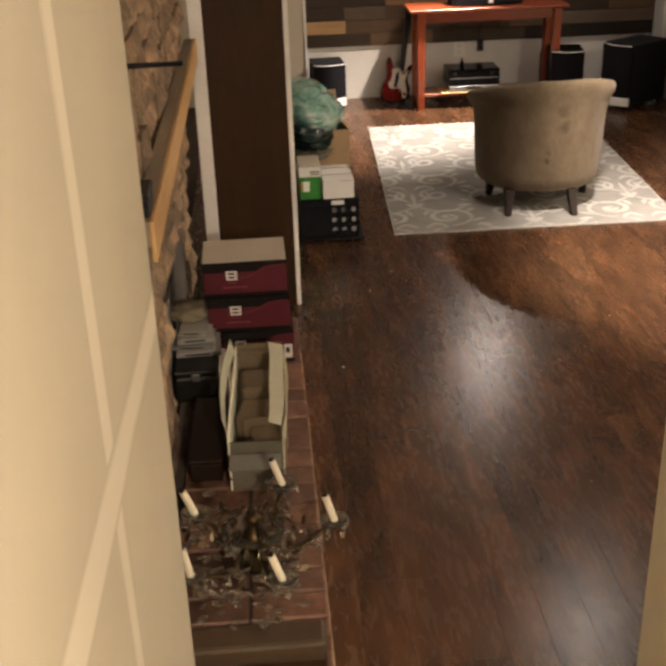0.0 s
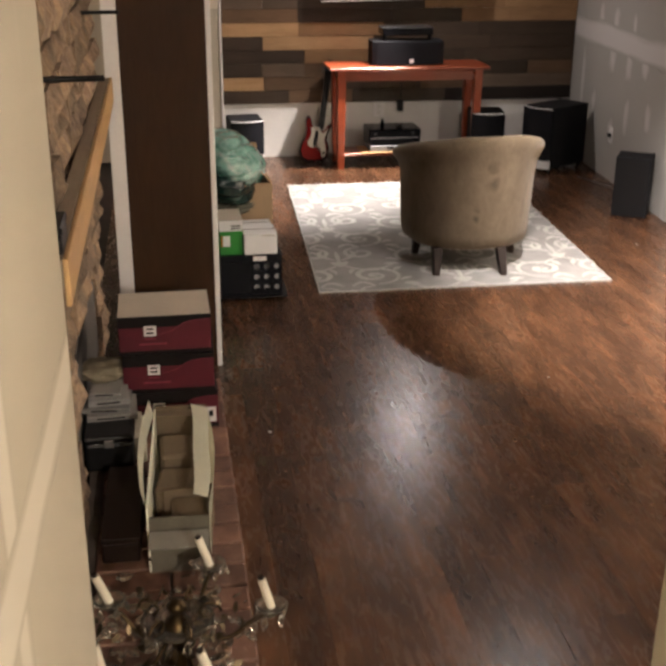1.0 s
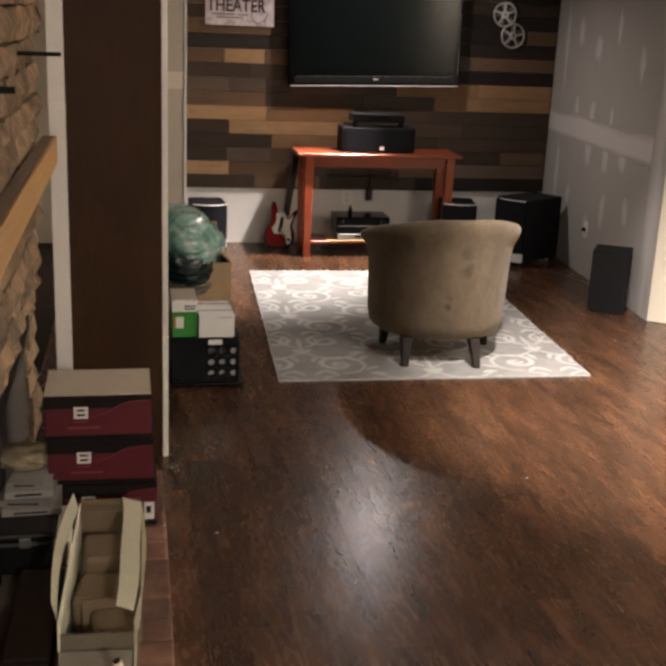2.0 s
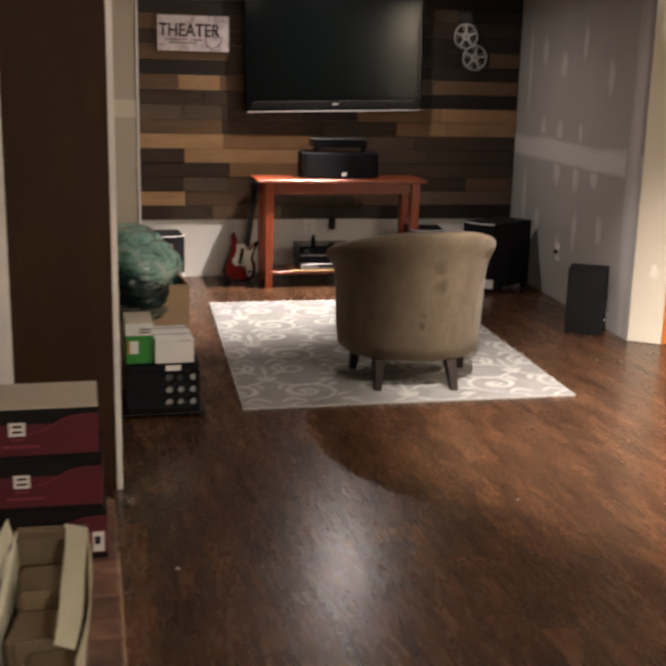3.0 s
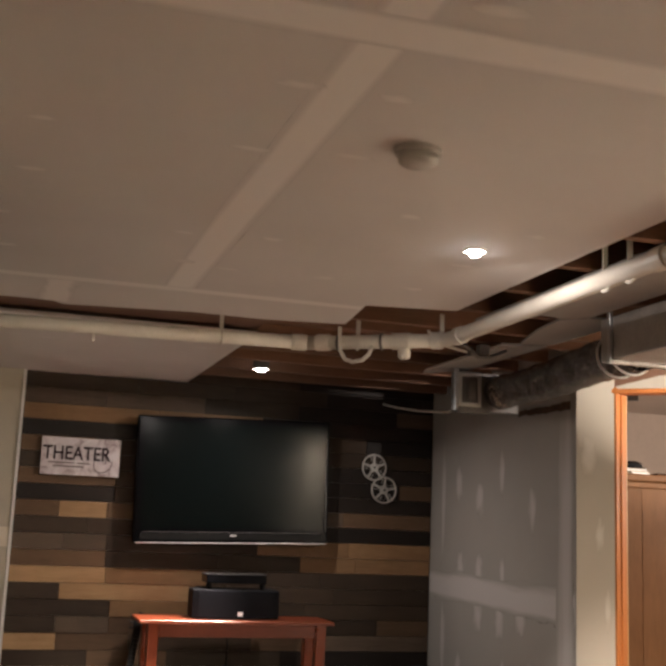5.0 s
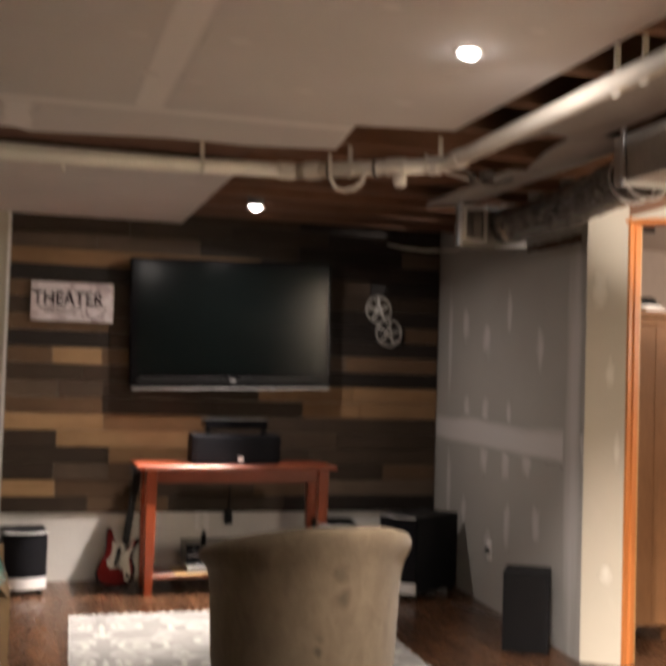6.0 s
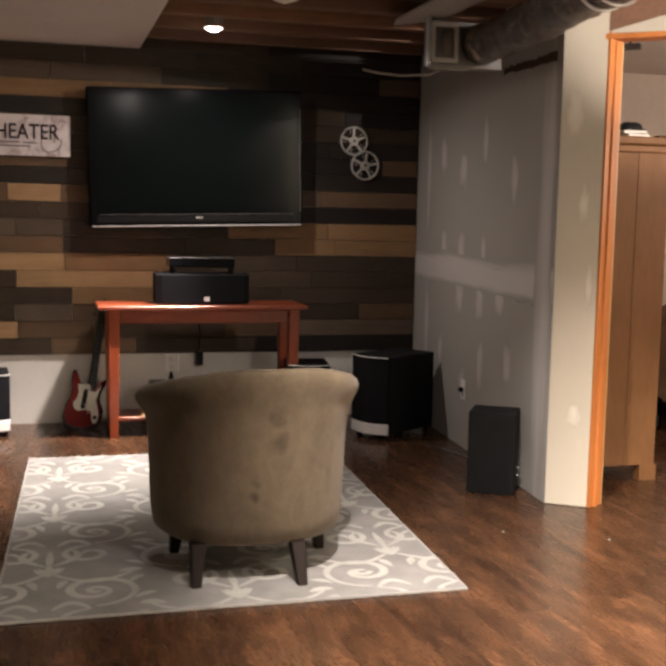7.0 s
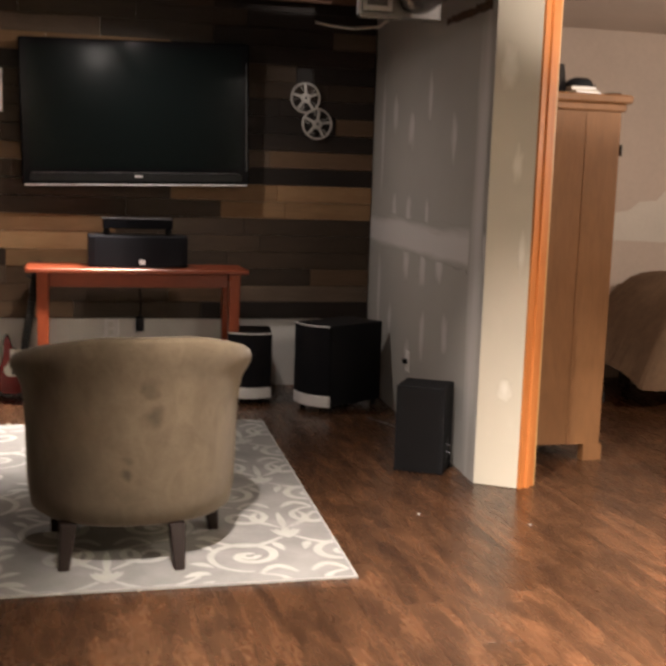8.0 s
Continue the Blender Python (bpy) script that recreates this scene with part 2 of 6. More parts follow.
GREY_BOARD, CREAM_BOARD, CEILING_BOARD = (0.366, 0.352, 0.321), (0.515, 0.47, 0.376), (0.715, 0.685, 0.66)
M["smear_grey"] = soft_patch("thin_compound_grey", (0.54, 0.525, 0.505), GREY_BOARD)
M["smear_cream"] = soft_patch("thin_compound_cream", (0.66, 0.625, 0.535), CREAM_BOARD)
M["strip_grey"] = soft_patch("taped_seam_grey", (0.56, 0.545, 0.525), GREY_BOARD, False)
M["strip_cream"] = soft_patch("taped_seam_cream", (0.67, 0.625, 0.53), CREAM_BOARD, False)
M["strip_ceiling"] = soft_patch("taped_seam_ceiling", (0.87, 0.84, 0.81), CEILING_BOARD, False)
M["smear_ceiling"] = soft_patch("thin_compound_ceiling", (0.83, 0.8, 0.77), CEILING_BOARD)


def unit_sheet(name, material):
    bm = bmesh.new()
    v = [bm.verts.new(p) for p in ((-1, -1, 0), (1, -1, 0), (1, 1, 0), (-1, 1, 0))]
    bm.faces.new(v)
    return mesh_of(name, bm, material)


def patch(name, material, m, a, b, parent):
    """A thin coat of compound: a sheet 2a by 2b whose +z side faces out, laid by the pose m."""
    key = material.name
    if key not in SHEETS:
        SHEETS[key] = unit_sheet("coat", material)
    ob = new(name, SHEETS[key])
    ob.parent = parent
    ob.matrix_basis = m @ Matrix.Diagonal((a, b, 1, 1))
    return ob


SHEETS = {}


# ---- structure ----
CEIL = 2.225
structure("floor", box(-2.2, -4.2, -0.12, 5.2, 6.5, -0.012), M["leg"], "dark brown hand-scraped wood plank floor, satin finish", "floor")
floor_ob = bpy.data.objects["floor"]

# The television wall and the cream board beside it.
structure("wall_north", box(-2.2, 6.02, 0, 2.1, 6.2, 2.5), M["white_wall"], "white painted lower wall under the plank panelling", "wall")
wall_n = bpy.data.objects["wall_north"]
structure("wall_north_cream", box(-2.2, 5.965, 0, -0.832, 6.018, 2.3), M["cream"], "bare cream drywall beside the plank panelling", "wall")
structure("wall_north_tape", box(-1.6, 5.962, 1.14, -0.834, 5.966, 1.26), M["compound_cream"], "band of pale joint compound on the cream drywall", "trim")
structure("corner_trim", box(-0.83, 5.955, 0.0, -0.814, 6.018, 2.26, 0.002), M["white_trim"], "thin white corner strip at the end of the planks", "trim")

# The grey board wall and its cream return by the doorway.
structure("wall_east", slab([(2.0, 6.02), (1.852, 3.767), (1.87, 3.775), (2.018, 6.02)], 0, 2.5), M["grey"], "unpainted grey drywall with joint compound smears", "wall")
structure("wall_return", slab([(1.853, 3.766), (2.007, 3.663), (2.04, 3.72), (1.9, 3.82)], 0, 2.5, 0.003), M["cream"], "cream drywall return beside the door frame", "wall")
structure("wall_east_back", slab([(2.03, 6.02), (1.91, 3.83), (2.05, 3.745), (2.104, 3.748), (2.11, 6.02)], 0, 2.5), M["pink_wall"], "pale wall on the far side of the partition", "wall")
structure("wall_south_east", box(2.65, -4.2, 0, 2.76, 3.14, 2.5), M["cream"], "cream drywall beside the doorway", "wall")
JAMB, DOOR_WAY, DOOR_BACK = Vector((2.007, 3.663)), Vector((0.782, -0.623)), Vector((0.623, 0.782))


def door_line(s, d=0.0):
    """A point of the slanting doorway wall, s along it and d behind its face."""
    p = JAMB + DOOR_WAY * s + DOOR_BACK * d
    return (p.x, p.y)


over = bmesh.new()
for d in (0.0, 0.012):
    over.faces.new([over.verts.new((*door_line(q, d), z)) for q, z in ((0.0, 2.092), (0.88, 2.092), (0.88, 2.19), (0.22, 2.155), (0.0, 2.1))])
bmesh.ops.bridge_loops(over, edges=over.edges[:])
structure("wall_over_door", over, M["cream"], "strip of cream drywall over the doorway", "wall")
structure("wall_door_beam", slab([door_line(0.0, 0.014), door_line(0.88, 0.014), door_line(0.88, 0.1), door_line(0.0, 0.1)], 2.093, 2.5), M["joist"], "bare brown wooden beam over the doorway", "wall")

# Walls that close the place.
structure("wall_south", box(-2.2, -4.3, 0, 5.2, -4.2, 2.5), M["cream"], "cream drywall at the foot of the stairs", "wall")
structure("wall_west", box(-2.3, -4.3, 0, -2.2, 6.2, 2.5), M["cream"], "cream drywall side wall", "wall")
structure("wall_stair_left", box(-1.72, -4.2, 0, -1.432, -0.74, 2.5, 0.004), M["cream"], "cream drywall beside the stairs with taped seams", "wall")
structure("wall_stair_right", box(-0.50, -4.2, 0, -0.38, -0.98, 2.5, 0.004), M["cream"], "cream drywall end on the open side of the stairs", "wall")
structure("wall_next_room_north", box(2.112, 6.1, 0, 5.2, 6.2, 2.5), M["pink_wall"], "pale bedroom wall in warm lamp light", "wall")
structure("wall_next_room_east", box(5.1, -4.2, 0, 5.2, 6.1, 2.5), M["pink_wall"], "pale bedroom side wall", "wall")
structure("ceiling_next_room", slab([(2.112, 6.2), (2.112, 3.75), (2.72, 3.24), (2.72, -4.2), (5.2, -4.2), (5.2, 6.2)], 2.3, 2.35), M["pink_wall"], "pale bedroom ceiling", "ceiling")

# Ceiling: the near board, the far board, deck and joists in the open bays.
structure("ceiling", slab([(-2.2, -4.2), (0.78, -4.2), (0.78, 2.86), (0.42, 2.93), (0.47, 3.36), (0.12, 3.43), (-0.2, 3.42), (-0.73, 3.52), (-0.78, 3.46), (-2.2, 3.5)], CEIL, CEIL + 0.014), M["ceiling"], "unpainted ceiling drywall with taped seams", "ceiling")
structure("ceiling_far", slab([(-2.2, 3.95), (0.215, 3.95), (0.22, 6.0), (-2.2, 6.0)], 2.25, 2.264), M["ceiling"], "unpainted ceiling drywall over the television wall", "ceiling")
structure("ceiling_deck", box(-2.3, -4.3, 2.46, 5.2, 6.2, 2.5), M["joist"], "rough wooden floor deck above the joists", "ceiling")
structure("ceiling_bay_board", box(0.22, 4.0, 2.335, 2.0, 6.0, 2.345), M["joist"], "brown wooden boards between the joists", "ceiling")

# Extra board, hung low so that the gap catches light from below.
structure("ceiling_gap_board", box(-2.2, 3.4, 2.285, 0.22, 4.05, 2.30), M["joist"], "brown boards seen in the gap between the ceiling sheets", "ceiling")

# Tape and compound on the ceiling.
rnd = random.Random(4)
ceiling_ob = bpy.data.objects["ceiling"]
DOWN = pose(0, 0, 0, 180)
patch("seam", M["strip_ceiling"], Matrix.Translation((-0.328, -0.6, CEIL - 0.0012)) @ DOWN @ pose(0, 0, 0, 0, 0, 90), 3.55, 0.075, ceiling_ob)
patch("seam", M["strip_ceiling"], Matrix.Translation((-0.68, 0.645, CEIL - 0.0018)) @ DOWN, 1.45, 0.075, ceiling_ob)
patch("seam", M["strip_ceiling"], Matrix.Translation((-0.68, -1.85, CEIL - 0.0018)) @ DOWN, 1.45, 0.075, ceiling_ob)
patch("seam", M["strip_ceiling"], Matrix.Translation((-0.85, 2.985, CEIL - 0.0018)) @ DOWN, 1.27, 0.05, ceiling_ob)
patch("seam", M["strip_ceiling"], Matrix.Translation((-0.765, 3.24, CEIL - 0.0012)) @ DOWN @ pose(0, 0, 0, 0, 0, 90), 0.22, 0.08, ceiling_ob)
for y in [0.1 + 0.406 * j for j in range(-4, 7)]:
    for x in (-1.35, -0.95, -0.43, -0.225, 0.12, 0.5):
        if rnd.random() < 0.7:
            patch("screw_dab", M["smear_ceiling"], Matrix.Translation((x + rnd.uniform(-0.05, 0.05), y + rnd.uniform(-0.03, 0.03), CEIL - 0.0026)) @ DOWN, rnd.uniform(0.045, 0.07), rnd.uniform(0.02, 0.03), ceiling_ob)
far_ob = bpy.data.objects["ceiling_far"]
for x, y in ((-0.75, 4.6), (-0.3, 5.2), (-0.6, 5.6), (0.05, 4.5)):
    patch("screw_dab", M["smear_ceiling"], Matrix.Translation((x, y, 2.249)) @ DOWN, 0.06, 0.025, far_ob)

for j in range(25):
    y = -4.0 + 0.406 * j
    if y < 6.0:
        left, right, foot = (-2.2, 2.62, 2.242) if y < 3.6 else (0.225, 2.0, 2.275)
        structure("ceiling_joist", box(left, y - 0.019, foot, right, y + 0.019, 2.46), M["joist"], "bare brown wooden ceiling joist in an open bay", "joist")

# Tape and smears on the grey wall: they follow its line.
GREY_TURN = math.degrees(math.atan2(2.0 - 1.852, 6.02 - 3.767))


def on_grey(y):
    return 1.852 + (y - 3.767) * (2.0 - 1.852) / (6.02 - 3.767)


wall_e = bpy.data.objects["wall_east"]


def coat(name, material, y, z, a, b, lift=0.0004):
    """Compound on the grey wall."""
    m = Matrix.Translation((on_grey(y) - lift, y, z)) @ pose(0, 0, 0, 0, 0, -GREY_TURN) @ Matrix(((0, 0, -1, 0), (1, 0, 0, 0), (0, 1, 0, 0), (0, 0, 0, 1)))
    patch(name, material, m, a, b, wall_e)


coat("seam", M["strip_grey"], 4.89, 0.99, 1.12, 0.115, 0.0009)
for y, z, a, b in [(5.45, 1.65, 0.09, 0.15), (5.08, 1.55, 0.085, 0.15), (4.73, 1.70, 0.06, 0.16), (4.30, 1.49, 0.06, 0.16), (5.40, 1.12, 0.07, 0.12), (5.08, 1.10, 0.085, 0.14), (4.71, 1.12, 0.05, 0.12),
                   (5.08, 0.85, 0.09, 0.15), (4.75, 0.85, 0.09, 0.14), (4.45, 0.88, 0.1, 0.12), (5.42, 0.50, 0.07, 0.12), (4.71, 0.49, 0.07, 0.17), (4.31, 0.56, 0.085, 0.13), (5.0, 0.36, 0.08, 0.12), (5.75, 1.6, 0.06, 0.5), (5.72, 0.6, 0.06, 0.4)]:
    coat("smear", M["smear_grey"], y, z, a, b, 0.0004)
coat("corner_bead", M["smear_grey"], 3.885, 1.1, 0.112, 1.6, 0.0013)
gap = bmesh.new()
rg = random.Random(21)
edge_low = [(0.66 * k / 22, 0.004 + 0.001 * k + rg.uniform(-0.005, 0.005)) for k in range(23)]
edge_top = [(0.66 * k / 22, 0.046 + 0.0005 * k + rg.uniform(-0.008, 0.006)) for k in range(22, -1, -1)]
for dx in (0.0, -0.003):
    gap.faces.new([gap.verts.new((dx, y, z)) for y, z in edge_low + edge_top])
bmesh.ops.bridge_loops(gap, edges=gap.edges[:])
gap.transform(Matrix.Translation((on_grey(3.83) - 0.001, 3.83, 1.985)) @ pose(0, 0, 0, 0, 0, -GREY_TURN))
torn = Nodes("torn_slot", 0.9)
torn_n = torn.noise(torn.coords((1, 3, 9)), 9, 5, 0.7, 1.0)
# The slot is flat: the shade inside it is put into the darkest tones.
torn.colour(torn.ramp(torn_n, [(0.3, (0.012, 0.008, 0.006)), (0.5, (0.06, 0.03, 0.016)), (0.62, (0.14, 0.075, 0.035)), (0.75, (0.3, 0.24, 0.18))]))
structure("wall_east_slot", gap, torn.mat, "ragged brown strip of bare wood in the drywall", "trim")
return_ob = bpy.data.objects["wall_return"]
turn = math.degrees(math.atan2(3.663 - 3.766, 2.007 - 1.853))
for s, z, a, b in [(0.115, 1.36, 0.028, 0.10), (0.11, 0.42, 0.04, 0.07), (0.15, 1.0, 0.02, 0.12), (0.06, 1.75, 0.05, 0.12)]:
    patch("filler", M["smear_cream"], Matrix.Translation((1.853 + s * 0.831 - 0.0004, 3.766 - s * 0.556 - 0.0006, z)) @ pose(0, 0, 0, 0, 0, turn) @ pose(0, 0, 0, 90), a, b, return_ob)

# Taped seams on the stair wall: bands that meet.
stair_ob = bpy.data.objects["wall_stair_left"]
FACE = Matrix(((0, 0, 1, 0), (1, 0, 0, 0), (0, 1, 0, 0), (0, 0, 0, 1)))
patch("seam", M["strip_cream"], Matrix.Translation((-1.4316, -1.405, 1.25)) @ FACE @ pose(0, 0, 0, 0, 0, 90), 0.95, 0.052, stair_ob)
patch("seam", M["strip_cream"], Matrix.Translation((-1.4313, -1.95, 1.262)) @ FACE @ pose(0, 0, 0, 0, 0, -2.5), 1.2, 0.062, stair_ob)

# ---- door frame ----
frame_door = thing("door_frame", pose(0, 0, 0), "orange stained wooden door frame without a door", "door frame", kind="structure")
part("jamb", slab([(2.007, 3.662), (2.012, 3.652), (2.099, 3.7), (2.099, 3.74), (2.04, 3.74)], 0, 2.1, 0.002), M["orange_wood"], frame_door)
part("stop", slab([(2.045, 3.671), (2.05, 3.664), (2.07, 3.674), (2.07, 3.69)], 0, 2.06, 0.001), M["orange_wood"], frame_door)
part("edge_strip", slab([(2.0995, 3.701), (2.108, 3.706), (2.108, 3.742), (2.0995, 3.742)], 0, 2.1), M["pine"], frame_door, "unpainted pale edge strip")
part("header", slab([door_line(-0.012, -0.004), door_line(0.84, -0.004), door_line(0.84, 0.1), door_line(0.02, 0.1)], 2.068, 2.0905, 0.002), M["orange_wood"], frame_door)
part("jamb", slab([door_line(0.80, -0.004), door_line(0.84, -0.004), door_line(0.84, 0.1), door_line(0.80, 0.1)], 0, 2.068, 0.002), M["orange_wood"], frame_door)
closer = thing("door_closer", pose(2.31, 4.0, 2.085, 0, 0, -38), "small grey metal bracket under the bedroom ceiling", "bracket")
part("plate", box(-0.05, -0.02, 0.0, 0.05, 0.02, 0.03, 0.004), M["chrome_dark"], closer)
part("rod", tube([(0, 0, 0.03), (0, 0, 0.216)], 0.006, 8), M["chrome_dark"], closer)


# ---- services under the ceiling ----
M["dull_metal"] = plain("dull_dark_metal", (0.17, 0.155, 0.14), 0.5, 0.6, 0.25, 14, 0.15)
drain = thing("drain_pipe", pose(0, 0, 0), "white plastic drain pipe hung under the joists", "pipe")
RUN_A = [(-2.2, 3.775, 2.152), (0.34, 3.49, 2.15)]
RUN_B = [(0.34, 3.49, 2.15), (0.80, 3.155, 2.15)]
RUN_C = [(0.80, 3.155, 2.15), (0.835, 3.115, 2.15), (0.85, 3.06, 2.15), (0.852, 2.7, 2.151), (0.85, 0.0, 2.158), (0.85, -4.2, 2.165)]
for run in (RUN_A, RUN_B, RUN_C):
    part("pipe", tube(run, 0.0305, 18), M["pipe"], drain, smooth=True)


def collar(p, q, radius, parent, name="coupling", material="pipe"):
    part(name, tube([p, q], radius, 16), M[material], parent, smooth=False)


def along(points, s):
    """The place a share s of the way along a line of points."""
    pts = [Vector(p) for p in points]
    lengths = [(b - a).length for a, b in zip(pts, pts[1:])]
    s *= sum(lengths)
    for a, b, l in zip(pts, pts[1:], lengths):
        if s <= l:
            return a + (b - a) * (s / l), (b - a).normalized()
        s -= l
    return pts[-1], (pts[-1] - pts[-2]).normalized()


TURN_A, TURN_B = (1, -0.112, 0), (0.46, -0.335, 0)
for p, way, half, r in [((0.30, 3.4945, 2.15), TURN_A, 0.032, 0.037), ((0.40, 3.4463, 2.15), TURN_B, 0.03, 0.037), ((0.69, 3.235, 2.15), TURN_B, 0.04, 0.037),
                        ((0.815, 3.143, 2.15), (0.5, -0.5, 0), 0.02, 0.037), ((0.852, 2.98, 2.15), (0, 1, 0), 0.03, 0.037), ((0.851, 1.55, 2.154), (0, 1, 0), 0.03, 0.037)]:
    way = Vector(way).normalized()
    collar(Vector(p) - way * half, Vector(p) + way * half, r, drain)
for p, way in [((0.46, 3.4026, 2.15), TURN_B), ((0.62, 3.286, 2.15), TURN_B)]:
    way = Vector(way).normalized()
    part("clamp", tube([Vector(p) - way * 0.005, Vector(p) + way * 0.005], 0.0385, 18), M["dull_metal"], drain, "dark metal clamp ring")
for x, y in [(-1.25, 3.668), (-0.045, 3.533), (0.53, 3.352), (0.83, 3.12), (0.851, 1.86), (0.851, 1.72), (0.85, 0.5)]:
    hang = box(x - 0.009, y - 0.0025, 2.18, x + 0.009, y + 0.0025, 2.262)
    tube([(x, y + 0.034 * math.sin(a), 2.15 + 0.034 * math.cos(a)) for a in [k * math.pi / 10 for k in range(21)]], 0.005, 6, hang)
    part("hanger", hang, M["pipe"], drain, "white plastic strap hanger")
LOOP = [(0.455, 3.385, 2.215), (0.452, 3.375, 2.16), (0.455, 3.37, 2.11), (0.475, 3.36, 2.07), (0.505, 3.34, 2.058), (0.54, 3.315, 2.066), (0.565, 3.30, 2.09), (0.58, 3.30, 2.13)]
part("loop_hose", tube(LOOP, 0.009, 10), M["pipe"], drain, "white hose hanging in a loop", True)
part("bleeder", box(-0.595, 3.59, 2.09, -0.583, 3.602, 2.125, 0.003), M["pipe"], drain)
part("trap", lathe([(0.015, -0.055), (0.026, -0.048), (0.028, -0.02), (0.02, 0.0)], 14, None, (0.70, 3.225, 2.125)), M["pipe"], drain, smooth=True)
wiring = thing("loose_wiring", pose(0, 0, 0), "loose pale cables and fittings between drain pipe and air duct", "cable")
part("cord", tube([(0.86, 3.10, 2.14), (0.98, 3.2, 2.15), (1.08, 3.3, 2.125), (1.2, 3.42, 2.15), (1.32, 3.5, 2.2)], 0.009, 8), M["dull_metal"], wiring, smooth=True)
part("cord", tube([(0.80, 3.2, 2.2), (0.95, 3.35, 2.17), (1.1, 3.42, 2.16), (1.2, 3.6, 2.2)], 0.007, 8), M["pipe"], wiring, smooth=True)
part("valve", lathe([(0.008, -0.02), (0.014, -0.014), (0.014, 0.014), (0.008, 0.022)], 12, None, (1.02, 3.24, 2.135)), M["dull_metal"], wiring, smooth=True)
part("junction_box", box(1.13, 3.38, 2.15, 1.18, 3.43, 2.2, 0.004), M["dull_metal"], wiring)

foil = Nodes("crinkled_foil", 0.24, 0.9)
foil_v = foil.coords()
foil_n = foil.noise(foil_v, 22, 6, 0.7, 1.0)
# Glints and dark creases of the crinkles are put into the colour.
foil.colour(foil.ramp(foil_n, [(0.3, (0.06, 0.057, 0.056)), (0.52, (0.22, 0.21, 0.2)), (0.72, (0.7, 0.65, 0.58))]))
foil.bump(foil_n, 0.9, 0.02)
M["foil"] = foil.mat
shine = Nodes("shiny_foil", 0.22, 0.95)
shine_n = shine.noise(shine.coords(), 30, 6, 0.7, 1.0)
# Here too the tone follows the relief, with paler glints in the colour.
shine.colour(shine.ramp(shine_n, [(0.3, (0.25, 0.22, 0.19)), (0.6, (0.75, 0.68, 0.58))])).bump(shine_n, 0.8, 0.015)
M["foil_bright"] = shine.mat
M["sheet_pale"] = plain("pale_grey_sheet", (0.34, 0.325, 0.3), 0.6, 0.1, 0.12, 5, 0.1)
M["sheet_dark"] = plain("dull_sheet", (0.14, 0.13, 0.12), 0.5, 0.6, 0.2, 9, 0.1)
M["sheet"] = plain("galvanised_sheet", (0.42, 0.4, 0.38), 0.45, 0.6, 0.2, 9, 0.1)

duct = thing("air_duct", pose(0, 0, 0), "galvanised air duct with a foil wrapped end", "duct")
part("trunk", box(1.345, -4.2, 2.04, 1.72, 2.70, 2.215, 0.004), M["sheet"], duct)
flex = bmesh.new()
rings = []
r7 = random.Random(7)
for k in range(40):
    y = 2.68 + k * 0.041
    rad = 0.09 + 0.002 * (k % 2) + r7.uniform(-0.005, 0.005)
    cx, cz = 1.515 + 0.165 * k / 39, 2.104 + 0.006 * math.sin(k / 5)
    rings.append([flex.verts.new((cx + rad * 1.08 * math.cos(a) + r7.uniform(-0.004, 0.004), y, cz + rad * 0.97 * math.sin(a) + r7.uniform(-0.004, 0.004))) for a in (2 * math.pi * q / 22 for q in range(22))])
for a, b in zip(rings, rings[1:]):
    for q in range(22):
        flex.faces.new((a[q], a[(q + 1) % 22], b[(q + 1) % 22], b[q]))
flex.faces.new(rings[-1])
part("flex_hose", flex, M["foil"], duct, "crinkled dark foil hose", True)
part("end_box", box(1.42, 4.30, 2.0, 1.80, 4.37, 2.215, 0.004), M["dull_metal"], duct)
part("register_plate", box(1.432, 4.288, 2.035, 1.552, 4.299, 2.19, 0.002), M["sheet_dark"], duct)
reg = bmesh.new()
for q in (box(1.425, 4.272, 2.02, 1.443, 4.287, 2.205), box(1.541, 4.272, 2.02, 1.559, 4.287, 2.205), box(1.443, 4.272, 2.02, 1.541, 4.287, 2.04), box(1.443, 4.272, 2.185, 1.541, 4.287, 2.205)):
    merge(reg, q)
part("register_frame", reg, plain("grey_register_paint", (0.42, 0.41, 0.39), 0.5), duct, "pale metal register frame")
part("register_vane", box(1.485, 4.276, 2.06, 1.525, 4.287, 2.16, 0.002), M["dull_metal"], duct)
wad = bmesh.new()
bmesh.ops.create_icosphere(wad, subdivisions=4, radius=1)
for v in wad.verts:
    p = v.co.copy()
    k = 1 + 0.3 * abs(noise.noise(p * 3.1)) - 0.25 * abs(noise.noise(p * 7.3))
    v.co = Vector((1.655 + p.x * 0.085 * k, 4.17 + p.y * 0.1 * k, 2.1 + p.z * 0.08 * k))
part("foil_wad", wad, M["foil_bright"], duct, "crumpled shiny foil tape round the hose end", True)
part("bracket", box(1.402, 4.26, 1.985, 1.416, 4.29, 2.235), M["zinc"], duct)
part("bracket", box(1.402, 4.26, 1.985, 1.60, 4.29, 1.998), M["dull_metal"], duct)
for y in (2.62, 1.2):
    part("strap", box(1.33, y - 0.012, 2.026, 1.73, y + 0.012, 2.04, 0.002), M["zinc"], duct)
    part("strap", box(1.33, y - 0.012, 2.03, 1.344, y + 0.012, 2.24, 0.002), M["zinc"], duct)
for y in (2.74, 2.84):
    part("clamp", tube([(1.515 + 0.103 * math.cos(a), y, 2.104 + 0.094 * math.sin(a)) for a in (2 * math.pi * k / 28 for k in range(28))], 0.006, 6, closed=True), M["zinc"], duct, "shiny clamp ring", True)
panning = thing("joist_panning", pose(0, 0, 0), "pale grey sheet nailed under the joists beside the duct", "ceiling sheet")
